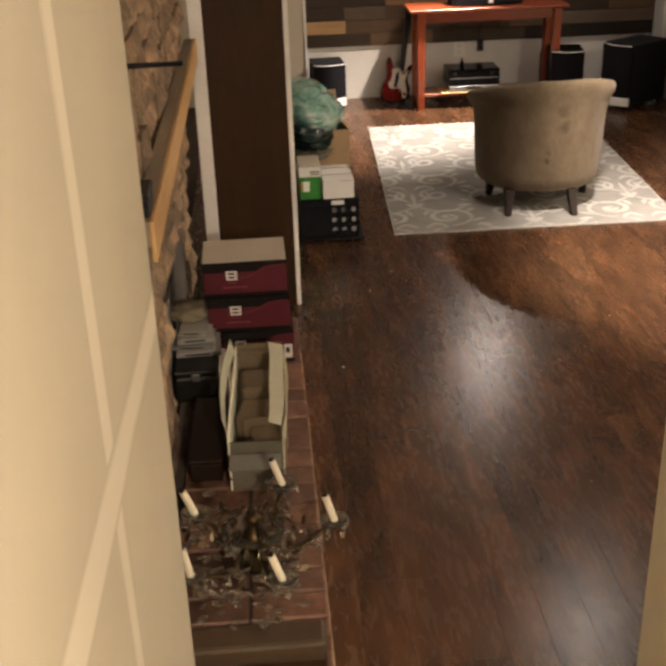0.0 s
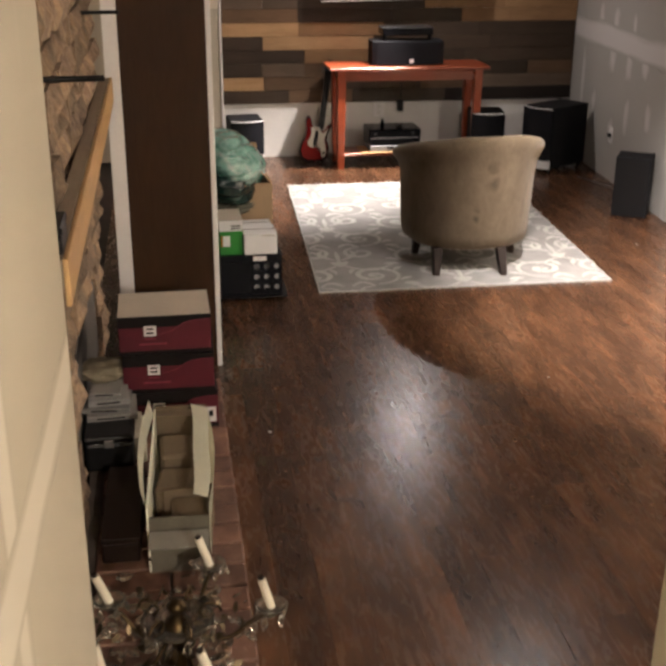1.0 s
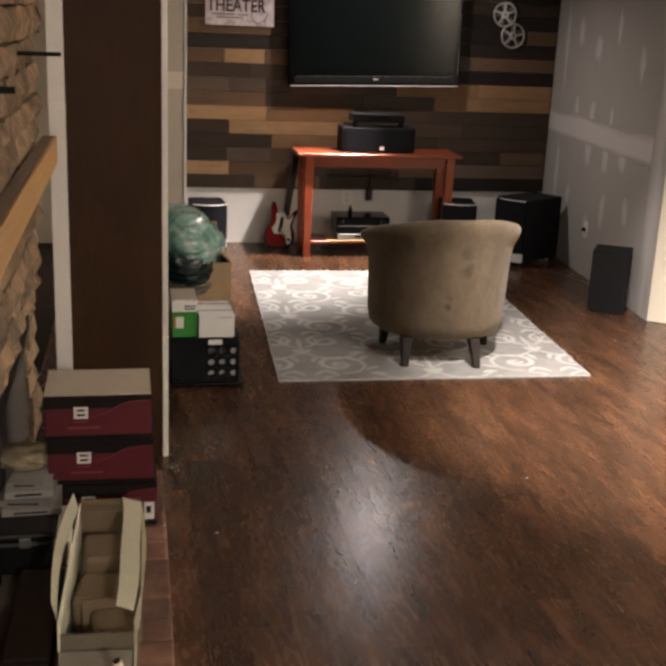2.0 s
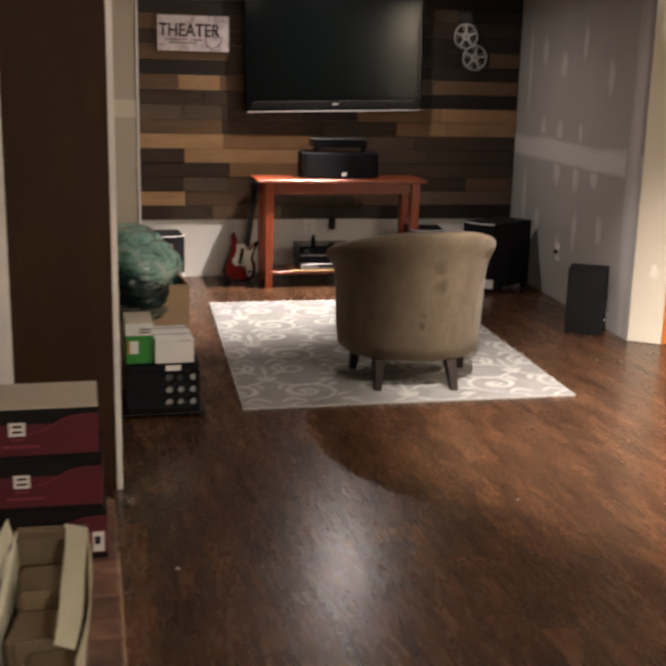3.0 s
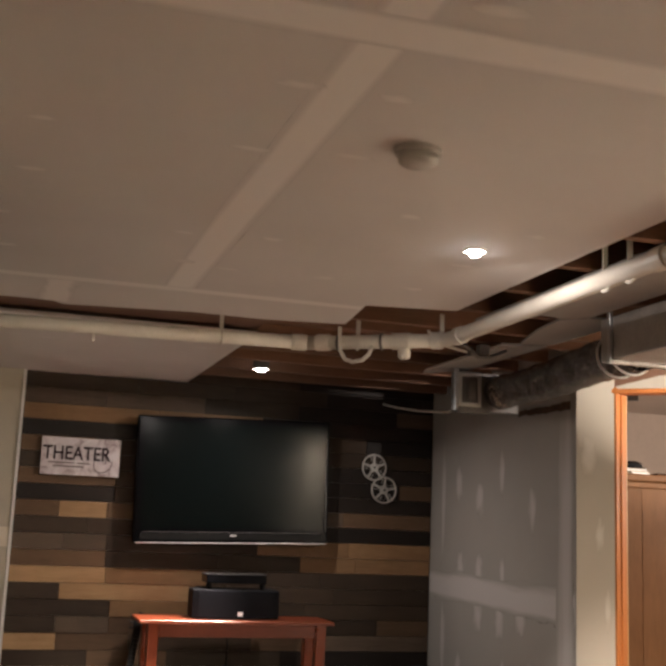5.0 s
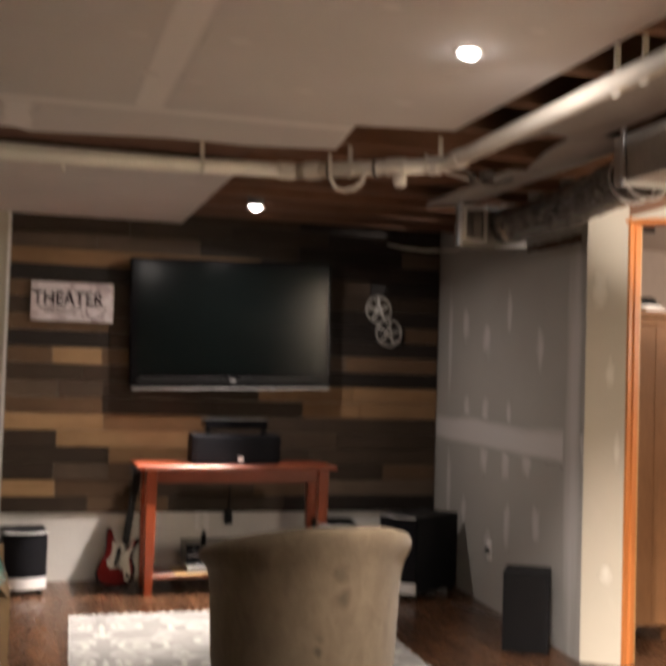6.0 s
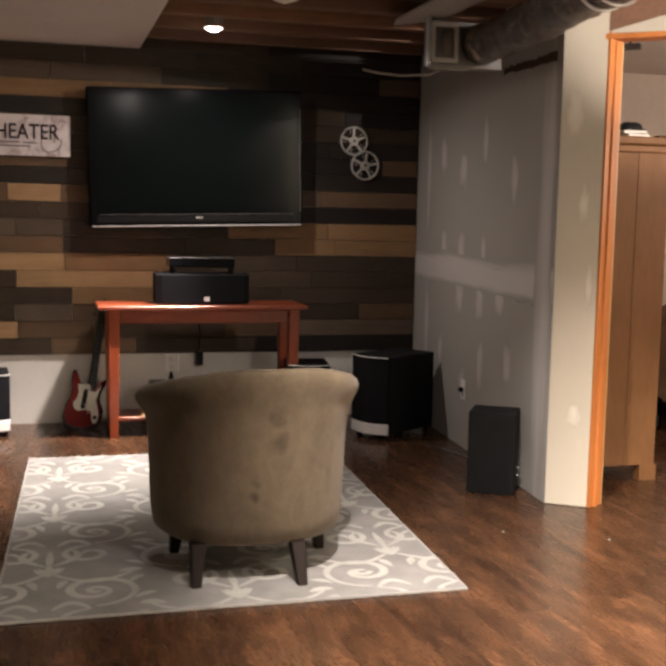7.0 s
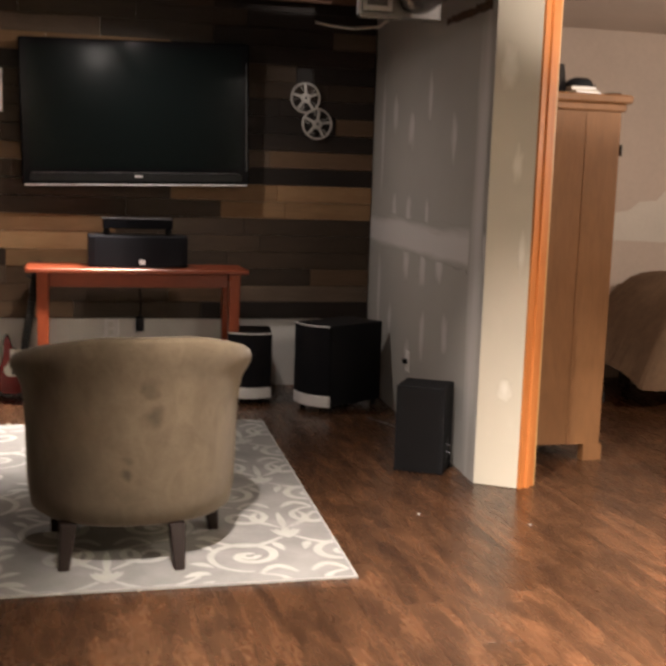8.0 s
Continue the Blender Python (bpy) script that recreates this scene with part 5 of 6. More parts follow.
for k in range(9):
    y = -L2 + 0.01 + 0.55 * k / 8
    bow = 0.018 * math.sin(math.pi * k / 8)
    rows.append([flap.verts.new((-W2 - bow - 0.012 * s, y, H2 - 0.004 + 0.05 * s)) for s in (0, 0.5, 1.0)])
for a, b in zip(rows, rows[1:]):
    for j in range(2):
        flap.faces.new((a[j], a[j + 1], b[j + 1], b[j]))
bmesh.ops.solidify(flap, geom=flap.faces[:], thickness=0.004)
part("flap", flap, pale_card, opened, "upright off-white flap")
part("end_flap", box(-W2 + 0.006, -L2 - 0.07, H2 - 0.035, W2 - 0.006, -L2 + 0.002, H2 - 0.03, m=pose(0, 0, 0, 6)), plain("grey_card", (0.17, 0.16, 0.135), 0.8), opened)
part("end_flap", box(-W2 + 0.008, L2 - 0.06, H2 + 0.008, W2 - 0.03, L2, H2 + 0.012, m=pose(0, 0, 0, -3)), tan_card, opened)
for y0, y1, h, tilt in ((-0.24, -0.12, 0.13, 10), (-0.10, 0.03, 0.14, -8), (0.06, 0.2, 0.16, 4)):
    part("packing_piece", box(-0.055, y0, 0.02, 0.045, y1, h, 0.01, m=pose(0, 0, 0, 0, tilt / 3, tilt)), tan_card, opened)
part("divider", box(-0.07, -0.115, 0.02, 0.07, -0.108, 0.15, m=pose(0, 0, 0, 0, 0, 12)), tan_card, opened)

# ---- books, cloth and dark boxes on the hearth ----
for n, (x, y, w, d, h, turn, tint) in enumerate([(-1.485, 0.90, 0.08, 0.12, 0.018, 3, (0.22, 0.21, 0.2)), (-1.494, 0.915, 0.074, 0.115, 0.016, -3, (0.17, 0.165, 0.16)), (-1.497, 0.93, 0.066, 0.11, 0.02, 5, (0.27, 0.26, 0.25)), (-1.495, 0.945, 0.05, 0.1, 0.014, -4, (0.24, 0.225, 0.21))]):
    z = 0.3375 + (0, 0.018, 0.034, 0.054)[n]
    book = thing("book", pose(x, y, z, 0, 0, turn), "pale book in a stack on the hearth", "book", "stacked books")
    cover = plain("book_cover", tint, 0.5, 0, 0.1, 12, 0.05)
    part("cover", box(-w, -d, 0, w, d, 0.003, 0.001), cover, book)
    part("cover", box(-w, -d, h - 0.003, w, d, h, 0.001), cover, book)
    part("spine", box(-w, -d, 0.003, w, -d + 0.003, h - 0.003), cover, book)
    part("pages", box(-w + 0.003, -d + 0.004, 0.003, w - 0.004, d - 0.004, h - 0.003), lid_card, book)
    part("title", box(-w * 0.6, -d - 0.0006, h * 0.35, w * 0.5, -d + 0.0002, h * 0.65), dark_card, book)
case = thing("dark_case", pose(-1.494, 0.838, 0.2135, 0, 0, 2), "black plastic case with books on top", "case")
part("body", box(-0.075, -0.165, 0, 0.075, 0.165, 0.10, 0.012, segments=2), M["black"], case)
part("lid", box(-0.077, -0.167, 0.1, 0.077, 0.167, 0.123, 0.008, segments=2), M["black"], case)
part("latch", box(-0.015, -0.172, 0.085, 0.015, -0.166, 0.112, 0.002), M["zinc"], case)
crate_dark = thing("wooden_box", pose(-1.437, 0.36, 0.2135, 0, 0, -1), "low dark brown wooden box on the hearth", "box")
part("body", box(-0.05, -0.2, 0, 0.05, 0.2, 0.06, 0.004), M["leg"], crate_dark)
part("lid", box(-0.053, -0.203, 0.06, 0.053, 0.203, 0.078, 0.003), M["leg"], crate_dark)
fabric = plain("tan_cloth", (0.22, 0.185, 0.125), 0.9, 0, 0.15, 20, 0.4)
cloth_thing = thing("cloth_bundle", pose(-1.512, 0.985, 0.4055), "crumpled tan cloth bundle on the stacked books", "cloth")
bun = bmesh.new()
bmesh.ops.create_icosphere(bun, subdivisions=4, radius=1)
for v in bun.verts:
    p = v.co.copy()
    k = 1 + 0.3 * noise.noise(p * 2.2) + 0.08 * noise.noise(p * 6)
    v.co = Vector((p.x * 0.085 * k, p.y * 0.075 * k, max(0.0, 0.022 + p.z * 0.034 * k)))
part("fabric", bun, fabric, cloth_thing, smooth=True)

loose = thing("paper_stack", pose(-1.394, 0.82, 0.2135, 0, 0, 1), "pale loose papers standing between the case and the cartons", "paper")
part("paper", box(-0.02, -0.09, 0, 0.004, 0.1, 0.085, 0.002), lid_card, loose)
part("paper", box(0.0045, -0.1, 0, 0.016, 0.1, 0.07, 0.002), pale_card, loose)

# ---- chandelier ----
brass = plain("aged_brass", (0.055, 0.036, 0.016), 0.42, 0.9, 0.35, 30, 0.2)
crystal = Nodes("cut_crystal", 0.03)
crystal.shader.inputs["Transmission Weight"].default_value = 0.97
crystal.shader.inputs["IOR"].default_value = 1.55
crystal.colour((0.93, 0.89, 0.8))
candle = plain("ivory_sleeve", (0.68, 0.62, 0.5), 0.5, 0, 0.05, 20, 0.02)
chand = thing("chandelier", pose(-1.293, -0.292, 0.2135), "brass crystal chandelier with candle sleeves lying on the hearth", "chandelier")
part("stem", lathe([(0.012, 0.0), (0.03, 0.01), (0.034, 0.03), (0.016, 0.05), (0.024, 0.08), (0.04, 0.105), (0.03, 0.13), (0.014, 0.15), (0.018, 0.165), (0.024, 0.175), (0.01, 0.19)], 24), brass, chand, smooth=True)
part("dish", lathe([(0.02, 0.115), (0.075, 0.128), (0.085, 0.14), (0.08, 0.142), (0.02, 0.122)], 28), crystal.mat, chand, "cut glass dish", True)


def drop(x, y, z, size, m=None):
    """A faceted hanging crystal."""
    bm = lathe([(0.0015, 0), (0.25 * size, -0.25 * size), (0.42 * size, -0.75 * size), (0.3 * size, -1.15 * size), (0.001, -1.5 * size)], 6)
    for v in bm.verts:
        v.co.y *= 0.55
    bm.transform(Matrix.Translation((x, y, z)) @ (m or Matrix()))
    return bm


q = random.Random(5)
ENDS = [(0.216, 0.006), (-0.157, 0.08), (0.083, 0.195), (0.07, -0.225), (-0.157, -0.185)]
for n, (ax, ay) in enumerate(ENDS):
    reach, a = math.hypot(ax, ay), math.atan2(ay, ax)
    ca, sa = math.cos(a), math.sin(a)
    pts = []
    for k in range(13):
        s = k / 12
        rr = 0.02 + (reach - 0.02) * s
        zz = 0.12 - 0.05 * math.sin(math.pi * min(1, s * 1.25))
        pts.append((rr * ca, rr * sa, zz))
    arm = part("arm", tube(pts, 0.0055, 8), brass, chand, "curved brass arm", True)
    ex, ey, ez = pts[-1]
    part("cup", lathe([(0.008, ez), (0.015, ez + 0.008), (0.017, ez + 0.018), (0.012, ez + 0.024)], 14, None, (ex, ey, 0)), brass, chand, smooth=True)
    pan = part("drip_pan", lathe([(0.012, ez + 0.02), (0.034, ez + 0.024), (0.040, ez + 0.030), (0.037, ez + 0.031), (0.012, ez + 0.026)], 20, None, (ex, ey, 0)), crystal.mat, chand, "round glass drip pan", True)
    lean = (q.uniform(-0.03, -0.016), q.uniform(0.0, 0.012))
    part("candle_sleeve", tube([(ex, ey, ez + 0.024), (ex + lean[0], ey + lean[1], ez + 0.098)], 0.0100, 14), candle, chand, "ivory candle sleeve")
    part("candle_tip", tube([(ex + lean[0], ey + lean[1], ez + 0.098), (ex + lean[0] * 1.1, ey + lean[1] * 1.1, ez + 0.104)], 0.0075, 12), M["leg"], chand, "dark socket tip")
    for k in range(6):
        t = 2 * math.pi * k / 6 + n
        part("crystal_drop", drop(ex + 0.036 * math.cos(t), ey + 0.036 * math.sin(t), ez + 0.026, q.uniform(0.02, 0.027), pose(0, 0, 0, q.uniform(-20, 20), 0, math.degrees(t) + 90)), crystal.mat, pan)
    part("scroll", tube([(0.07 * ca + 0.03 * ca * math.cos(t) * (1 - t / 9), 0.07 * sa + 0.03 * sa * math.cos(t) * (1 - t / 9), 0.15 + 0.03 * math.sin(t) * (1 - t / 9)) for t in [0.35 * k for k in range(18)]], 0.0035, 6), brass, chand, smooth=True)
    for k in range(5):
        x, y, z2 = pts[int(12 * (0.25 + 0.14 * k))]
        part("crystal_drop", drop(x + q.uniform(-0.01, 0.01), y + q.uniform(-0.01, 0.01), z2 - 0.004, q.uniform(0.018, 0.026), pose(0, 0, 0, q.uniform(-35, 35), q.uniform(-35, 35), q.uniform(0, 180))), crystal.mat, arm)
leaf_brass = plain("dark_brass_leaf", (0.06, 0.043, 0.022), 0.36, 0.8, 0.4, 30, 0.2)
for k in range(120):
    t, rr = q.uniform(0, 2 * math.pi), q.uniform(0.02, 0.19)
    s = q.uniform(0.009, 0.022)
    leaf = slab([(-s, 0), (-0.4 * s, 0.4 * s), (0.5 * s, 0.32 * s), (s, 0), (0.5 * s, -0.32 * s), (-0.4 * s, -0.4 * s)], -0.001, 0.001)
    leaf.transform(Matrix.Translation((max(-0.19, rr * math.cos(t) - 0.015), 1.2 * rr * math.sin(t) + 0.025, q.uniform(0.03, 0.15))) @ pose(0, 0, 0, q.uniform(-60, 60), q.uniform(-60, 60), q.uniform(0, 360)))
    part("leaf", leaf, leaf_brass, chand)
for k in range(14):
    t = 2 * math.pi * k / 14
    part("crystal_drop", drop(0.082 * math.cos(t), 0.082 * math.sin(t), 0.134, q.uniform(0.024, 0.03), pose(0, 0, 0, q.uniform(-12, 12), 0, math.degrees(t) + 90)), crystal.mat, chand)
for k in range(170):
    t, rr = q.uniform(0, 2 * math.pi), 0.2 * math.sqrt(q.random())
    low = q.uniform(0.014, 0.14) if k % 4 else 0.014
    part("loose_crystal", drop(max(-0.2, rr * math.cos(t) - 0.02), 1.2 * rr * math.sin(t) + 0.01, low, q.uniform(0.018, 0.03), pose(0, 0, 0, q.uniform(70, 95), q.uniform(-30, 30), q.uniform(0, 360))), crystal.mat, chand)

# ---- cardboard box, bag, crate ----
carton2 = thing("cardboard_box", pose(-0.945, 3.40, 0, 0, 0, 2), "brown open cardboard box with a green bag on it", "box")
for x0, y0, x1, y1 in ((-0.215, -0.24, 0.215, -0.234), (-0.215, 0.234, 0.215, 0.24), (-0.215, -0.234, -0.209, 0.234), (0.209, -0.234, 0.215, 0.234)):
    part("side", box(x0, y0, 0, x1, y1, 0.50), M["card"], carton2)
part("bottom", box(-0.209, -0.234, 0, 0.209, 0.234, 0.006), M["card"], carton2)
part("flap", box(0.0, -0.23, 0.0, 0.006, 0.23, 0.14, m=pose(0.209, 0, 0.497, 0, -42, 0)), M["card"], carton2, "pale folded flap")
part("flap", box(-0.2, 0.0, 0.0, 0.2, 0.006, 0.13, m=pose(0, 0.234, 0.497, -35, 0, 0)), M["card"], carton2)
film = Nodes("green_plastic_film", 0.16, spec=1.0)
fv = film.coords()
f1 = film.noise(fv, 11, 5, 0.6, 1.0)
f2 = film.noise(film.coords((1, 1, 2.2)), 30, 4, 0.65, 1.5)
# Pale sheen on the folds is put into the colour, over the green.
film.colour(film.ramp(f1, [(0.3, (0.07, 0.28, 0.21)), (0.5, (0.27, 0.58, 0.48)), (0.7, (0.7, 0.88, 0.82))]))
film.shader.inputs["Transmission Weight"].default_value = 0.12
f3 = film.noise(film.coords((1.0, 1.6, 4.0)), 16, 6, 0.7, 2.5)
film.bump(film.math("ADD", film.math("ADD", f1, f2), film.math("MULTIPLY", f3, 1.6)), 0.85, 0.016)
film.shader.inputs["Coat Weight"].default_value = 1.0
film.shader.inputs["Coat IOR"].default_value = 1.9
film.shader.inputs["Coat Roughness"].default_value = 0.06
bag = thing("plastic_bag", pose(-0.972, 3.28, 0.365), "shiny green plastic bag with dark contents on the cardboard box", "bag")


def crumple(sx, sy, sz, z0, depth, seed):
    """A crumpled bulging shape with sharp creases."""
    bm = bmesh.new()
    bmesh.ops.create_icosphere(bm, subdivisions=6, radius=1)
    o = Vector((seed, 1.3 * seed, 2.1))
    for v in bm.verts:
        p = v.co.copy()
        w = Vector((p.x * 0.8 + p.z * 0.6, p.y, p.z * 0.8 - p.x * 0.6))
        crease = abs(noise.noise(Vector((w.x * 1.2, w.y * 2.4, w.z * 4.2)) + o)) + 0.4 * abs(noise.noise(Vector((w.x * 2.2, w.y * 4, w.z * 9)) + o)) + 0.06 * abs(noise.noise(p * 13 + o))
        k = 1.06 + 0.16 * noise.noise(p * 1.4 + o) - depth * crease
        v.co = Vector((p.x * sx * k, p.y * sy * k, z0 + p.z * sz * k))
    return bm


TILT = Matrix.Translation((0, 0, 0.2)) @ pose(0, 0, 0, 0, 20, 0) @ Matrix.Translation((0, 0, -0.2))
bag_film = crumple(0.205, 0.235, 0.155, 0.235, 0.14, 3.0)
bag_film.transform(TILT)
part("film", bag_film, film.mat, bag, "crumpled green film", True)
bag_dark = crumple(0.2, 0.247, 0.135, 0.15, 0.1, 7.0)
bag_dark.transform(TILT)
part("dark_filling", bag_dark, plain("dark_green_filling", (0.008, 0.02, 0.018), 0.25, 0, 0.3, 14, 0.3), bag, "dark filling", True)
part("torn_edge", crumple(0.19, 0.2, 0.06, 0.02, 0.25, 9.0), plain("thin_clear_film", (0.10, 0.095, 0.075), 0.2, 0, 0.3, 20, 0.5), bag, "loose clear film", True)

crate_mat = plain("dark_crate_plastic", (0.004, 0.0045, 0.0065), 0.4, 0, 0.2, 15, 0.1, 0.12)
crate = thing("milk_crate", pose(-0.875, 2.92, 0.022, 0, 0, 1), "dark plastic crate with round holes on a dolly", "crate")
CW, CD, CH = 0.155, 0.16, 0.215


def holed(width, high, columns, rows_n, r, thick):
    """A plate along x with round holes."""
    bm = bmesh.new()
    cw, ch = width / columns, high / rows_n
    n = 12
    for i in range(columns):
        for j in range(rows_n):
            cx, cz = -width / 2 + cw * (i + 0.5), ch * (j + 0.5)
            ring, outer = [], []
            for k in range(n):
                a = 2 * math.pi * k / n + math.pi / n
                c, s = math.cos(a), math.sin(a)
                m = min(cw / 2 / max(abs(c), 1e-6), ch / 2 / max(abs(s), 1e-6))
                ring.append((cx + r * c, cz + r * s))
                outer.append((cx + m * c, cz + m * s))
            for y in (0, thick):
                vr = [bm.verts.new((x, y, z)) for x, z in ring]
                vo = [bm.verts.new((x, y, z)) for x, z in outer]
                for k in range(n):
                    bm.faces.new((vr[k], vr[(k + 1) % n], vo[(k + 1) % n], vo[k]))
                if y == 0:
                    first = vr
            for k in range(n):
                bm.faces.new((first[k], first[(k + 1) % n], vr[(k + 1) % n], vr[k]))
    bmesh.ops.remove_doubles(bm, verts=bm.verts[:], dist=0.0005)
    return bm


front = holed(CW, 0.165, 3, 3, 0.0155, 0.006)
front.transform(Matrix.Translation((CW / 2, -CD, 0.012)))
part("front_side", front, crate_mat, crate, "side with round holes")
part("front_side", box(-CW, -CD, 0.0, 0.0, -CD + 0.006, CH), crate_mat, crate)
part("rim", box(-CW, -CD - 0.004, 0.178, CW, -CD + 0.008, CH, 0.003), crate_mat, crate)
part("foot_rail", box(-CW, -CD - 0.004, 0.0, CW, -CD + 0.008, 0.012, 0.002), crate_mat, crate)
part("side", box(CW - 0.006, -CD, 0.0, CW, CD, CH, 0.002), crate_mat, crate)
part("side", box(-CW, -CD + 0.007, 0.0, -CW + 0.006, CD, CH, 0.002), crate_mat, crate)
part("back_side", box(-CW, CD - 0.006, 0.0, CW, CD, CH, 0.002), crate_mat, crate)
part("bottom", box(-CW, -CD, 0.0, CW, CD, 0.006), crate_mat, crate)
part("handle_label", box(0.01, -CD - 0.006, 0.183, 0.075, -CD - 0.0035, 0.207), white_card, crate, "pale label")
part("divider", box(-0.008, -CD - 0.003, 0.0, 0.002, -CD + 0.006, CH), crate_mat, crate)
papers = thing("paper_block", pose(-0.80, 2.93, 0.03), "white papers inside the crate", "paper")
part("paper", box(0.028, -0.135, 0, 0.07, 0.12, 0.165, 0.003), white_card, papers)
part("paper", box(-0.07, -0.1, 0, 0.0265, 0.11, 0.1, 0.003), white_card, papers)
dolly = thing("dolly", pose(-0.875, 2.92, 0), "flat black dolly under the crate", "dolly")
part("frame", box(-0.185, -0.185, 0.012, 0.185, 0.185, 0.021, 0.003), M["black"], dolly)
for x in (-0.165, 0.165):
    for y in (-0.165, 0.165):
        part("caster", tube([(x - 0.008, y, 0.008), (x + 0.008, y, 0.008)], 0.008, 12), M["black"], dolly)
green = thing("green_carton", pose(-0.972, 2.88, 0.235, 0, 0, 1), "green and white carton standing on the crate", "carton")
green_card = plain("green_print", (0.03, 0.22, 0.03), 0.4, 0, 0.2, 9, 0.05)
part("box", box(-0.058, -0.105, 0.0, 0.058, 0.105, 0.18, 0.002), green_card, green)
part("white_band", box(-0.0588, -0.1058, 0.124, 0.0588, 0.1058, 0.178), white_card, green, "white printed band")
part("top", box(-0.0575, -0.1045, 0.178, 0.0575, 0.1045, 0.1812), lid_card, green)
part("panel", box(-0.04, -0.107, 0.045, -0.005, -0.1056, 0.1), white_card, green)
part("writing", box(0.0, -0.1072, 0.148, 0.05, -0.1060, 0.154), dark_card, green)
part("writing", box(0.0, -0.1072, 0.135, 0.045, -0.1060, 0.141), dark_card, green)
part("stripe", box(-0.05, -0.1067, 0.045, -0.043, -0.1056, 0.1), plain("orange_print", (0.5, 0.15, 0.02), 0.5), green)
for n, (x, y, z, w, d, h) in enumerate(((-0.826, 2.845, 0.237, 0.083, 0.085, 0.108), (-0.83, 2.995, 0.237, 0.08, 0.055, 0.1))):
    white = thing("white_carton", pose(x, y, z, 0, 0, 1.5), "plain white carton standing on the crate", "carton", "white cartons")
    part("box", box(-w, -d, 0, w, d, h, 0.003), white_card, white)
    part("tape", box(-w * 0.98, -0.004, h, w * 0.98, 0.004, h + 0.0012), tan_card, white)
    part("flap_edge", box(w * 0.1, -d - 0.0012, h * 0.88, w * 0.9, -d, h * 0.92), lid_card, white)

# Specks of paper and lint on the floor.
for x, y, s in ((-0.93, 1.28, 0.006), (1.48, 3.395, 0.006), (0.30, 1.62, 0.005), (1.86, 3.2, 0.005)):
    crumb = thing("paper_scrap", pose(x, y, 0, 0, 0, 40 * x), "tiny white paper scrap on the floor", "scrap", "paper scraps")
    part("flake", box(-s, -s * 0.6, 0.0, s, s * 0.6, 0.002, 0.0005), white_card, crumb)
wrap = thing("plastic_wrapper", pose(-1.05, 1.80, 0.0), "crumpled clear plastic wrapper by the cabinet", "wrapper")
wr = bmesh.new()
bmesh.ops.create_icosphere(wr, subdivisions=2, radius=0.02)
for v in wr.verts:
    v.co = Vector((v.co.x, v.co.y * 1.4, 0.018 + v.co.z * 0.9)) * (1 + 0.3 * noise.noise(v.co * 90))
part("film", wr, crystal.mat, wrap)

# ---- next room ----
ward = thing("wardrobe", pose(-0.03, 0, 0), "tall brown wooden wardrobe with a carved crown", "wardrobe")
part("side_panel", box(2.145, 4.07, 0.08, 2.4602, 4.088, 1.62), M["wardrobe"], ward)
part("side_panel", box(2.4602, 4.068, 0.08, 2.63, 4.088, 1.62), M["wardrobe"], ward)
part("body", box(2.145, 4.09, 0.08, 2.625, 5.05, 1.62, 0.002), M["wardrobe"], ward)
part("door", box(2.628, 4.09, 0.12, 2.645, 4.57, 1.58, 0.003), M["wardrobe"], ward)
part("door", box(2.628, 4.575, 0.12, 2.645, 5.05, 1.58, 0.003), M["wardrobe"], ward)
for z in (1.45, 0.3):
    part("hinge", tube([(2.648, 4.085, z - 0.025), (2.648, 4.085, z + 0.025)], 0.007, 8), M["iron"], ward)
part("crown", slab([(2.13, 4.05), (2.645, 4.05), (2.645, 5.07), (2.13, 5.07)], 1.62, 1.655, 0.006), M["wardrobe"], ward)
part("crown", slab([(2.13, 4.03), (2.665, 4.03), (2.665, 5.09), (2.13, 5.09)], 1.655, 1.695, 0.008), M["wardrobe"], ward)
part("foot", slab([(2.55, 4.068), (2.645, 4.068), (2.645, 4.12), (2.55, 4.12)], 0.0, 0.08), M["wardrobe"], ward)
part("foot", slab([(2.145, 4.068), (2.22, 4.068), (2.22, 4.12), (2.145, 4.12)], 0.0, 0.08), M["wardrobe"], ward)
part("foot", slab([(2.55, 5.0), (2.645, 5.0), (2.645, 5.05), (2.55, 5.05)], 0.0, 0.08), M["wardrobe"], ward)
for n, (h, w) in enumerate(((0.018, 0.062), (0.016, 0.058))):
    book = thing("book", pose(2.44, 4.2, 1.695 + 0.019 * n, 0, 0, 6 - 14 * n), "cream book lying on the wardrobe", "book", "books on the wardrobe")
    part("cover", box(-w, -0.09, 0, w, 0.09, h, 0.002), plain("cream_cover", (0.5, 0.45, 0.36), 0.6), book)
    part("pages", box(-w + 0.004, -0.0905, 0.004, w + 0.001, 0.088, h - 0.004), white_card, book)
cap = thing("cap", pose(2.45, 4.2, 1.731), "folded black cap on the books", "cap")
bm = lathe([(0.062, 0.0), (0.062, 0.02), (0.055, 0.032), (0.035, 0.042), (0.01, 0.044)], 20)
for v in bm.verts:
    v.co *= 1 + 0.08 * noise.noise(v.co * 25)
part("crown", bm, M["black_vinyl"], cap, smooth=True)
part("peak", slab([(-0.05, -0.05), (0.05, -0.05), (0.04, -0.085), (-0.04, -0.085)], 0.0, 0.006, 0.002), M["black_vinyl"], cap)
frame_dark = thing("picture_frame", pose(2.352, 4.18, 1.695, 0, 0, 35), "dark picture frame standing on the wardrobe", "picture frame")
part("frame", box(-0.04, -0.006, 0, 0.04, 0.006, 0.14, 0.002, m=pose(0, 0, 0, -8)), M["black"], frame_dark)
part("stand", box(-0.01, 0.004, 0, 0.01, 0.05, 0.006), M["black"], frame_dark)
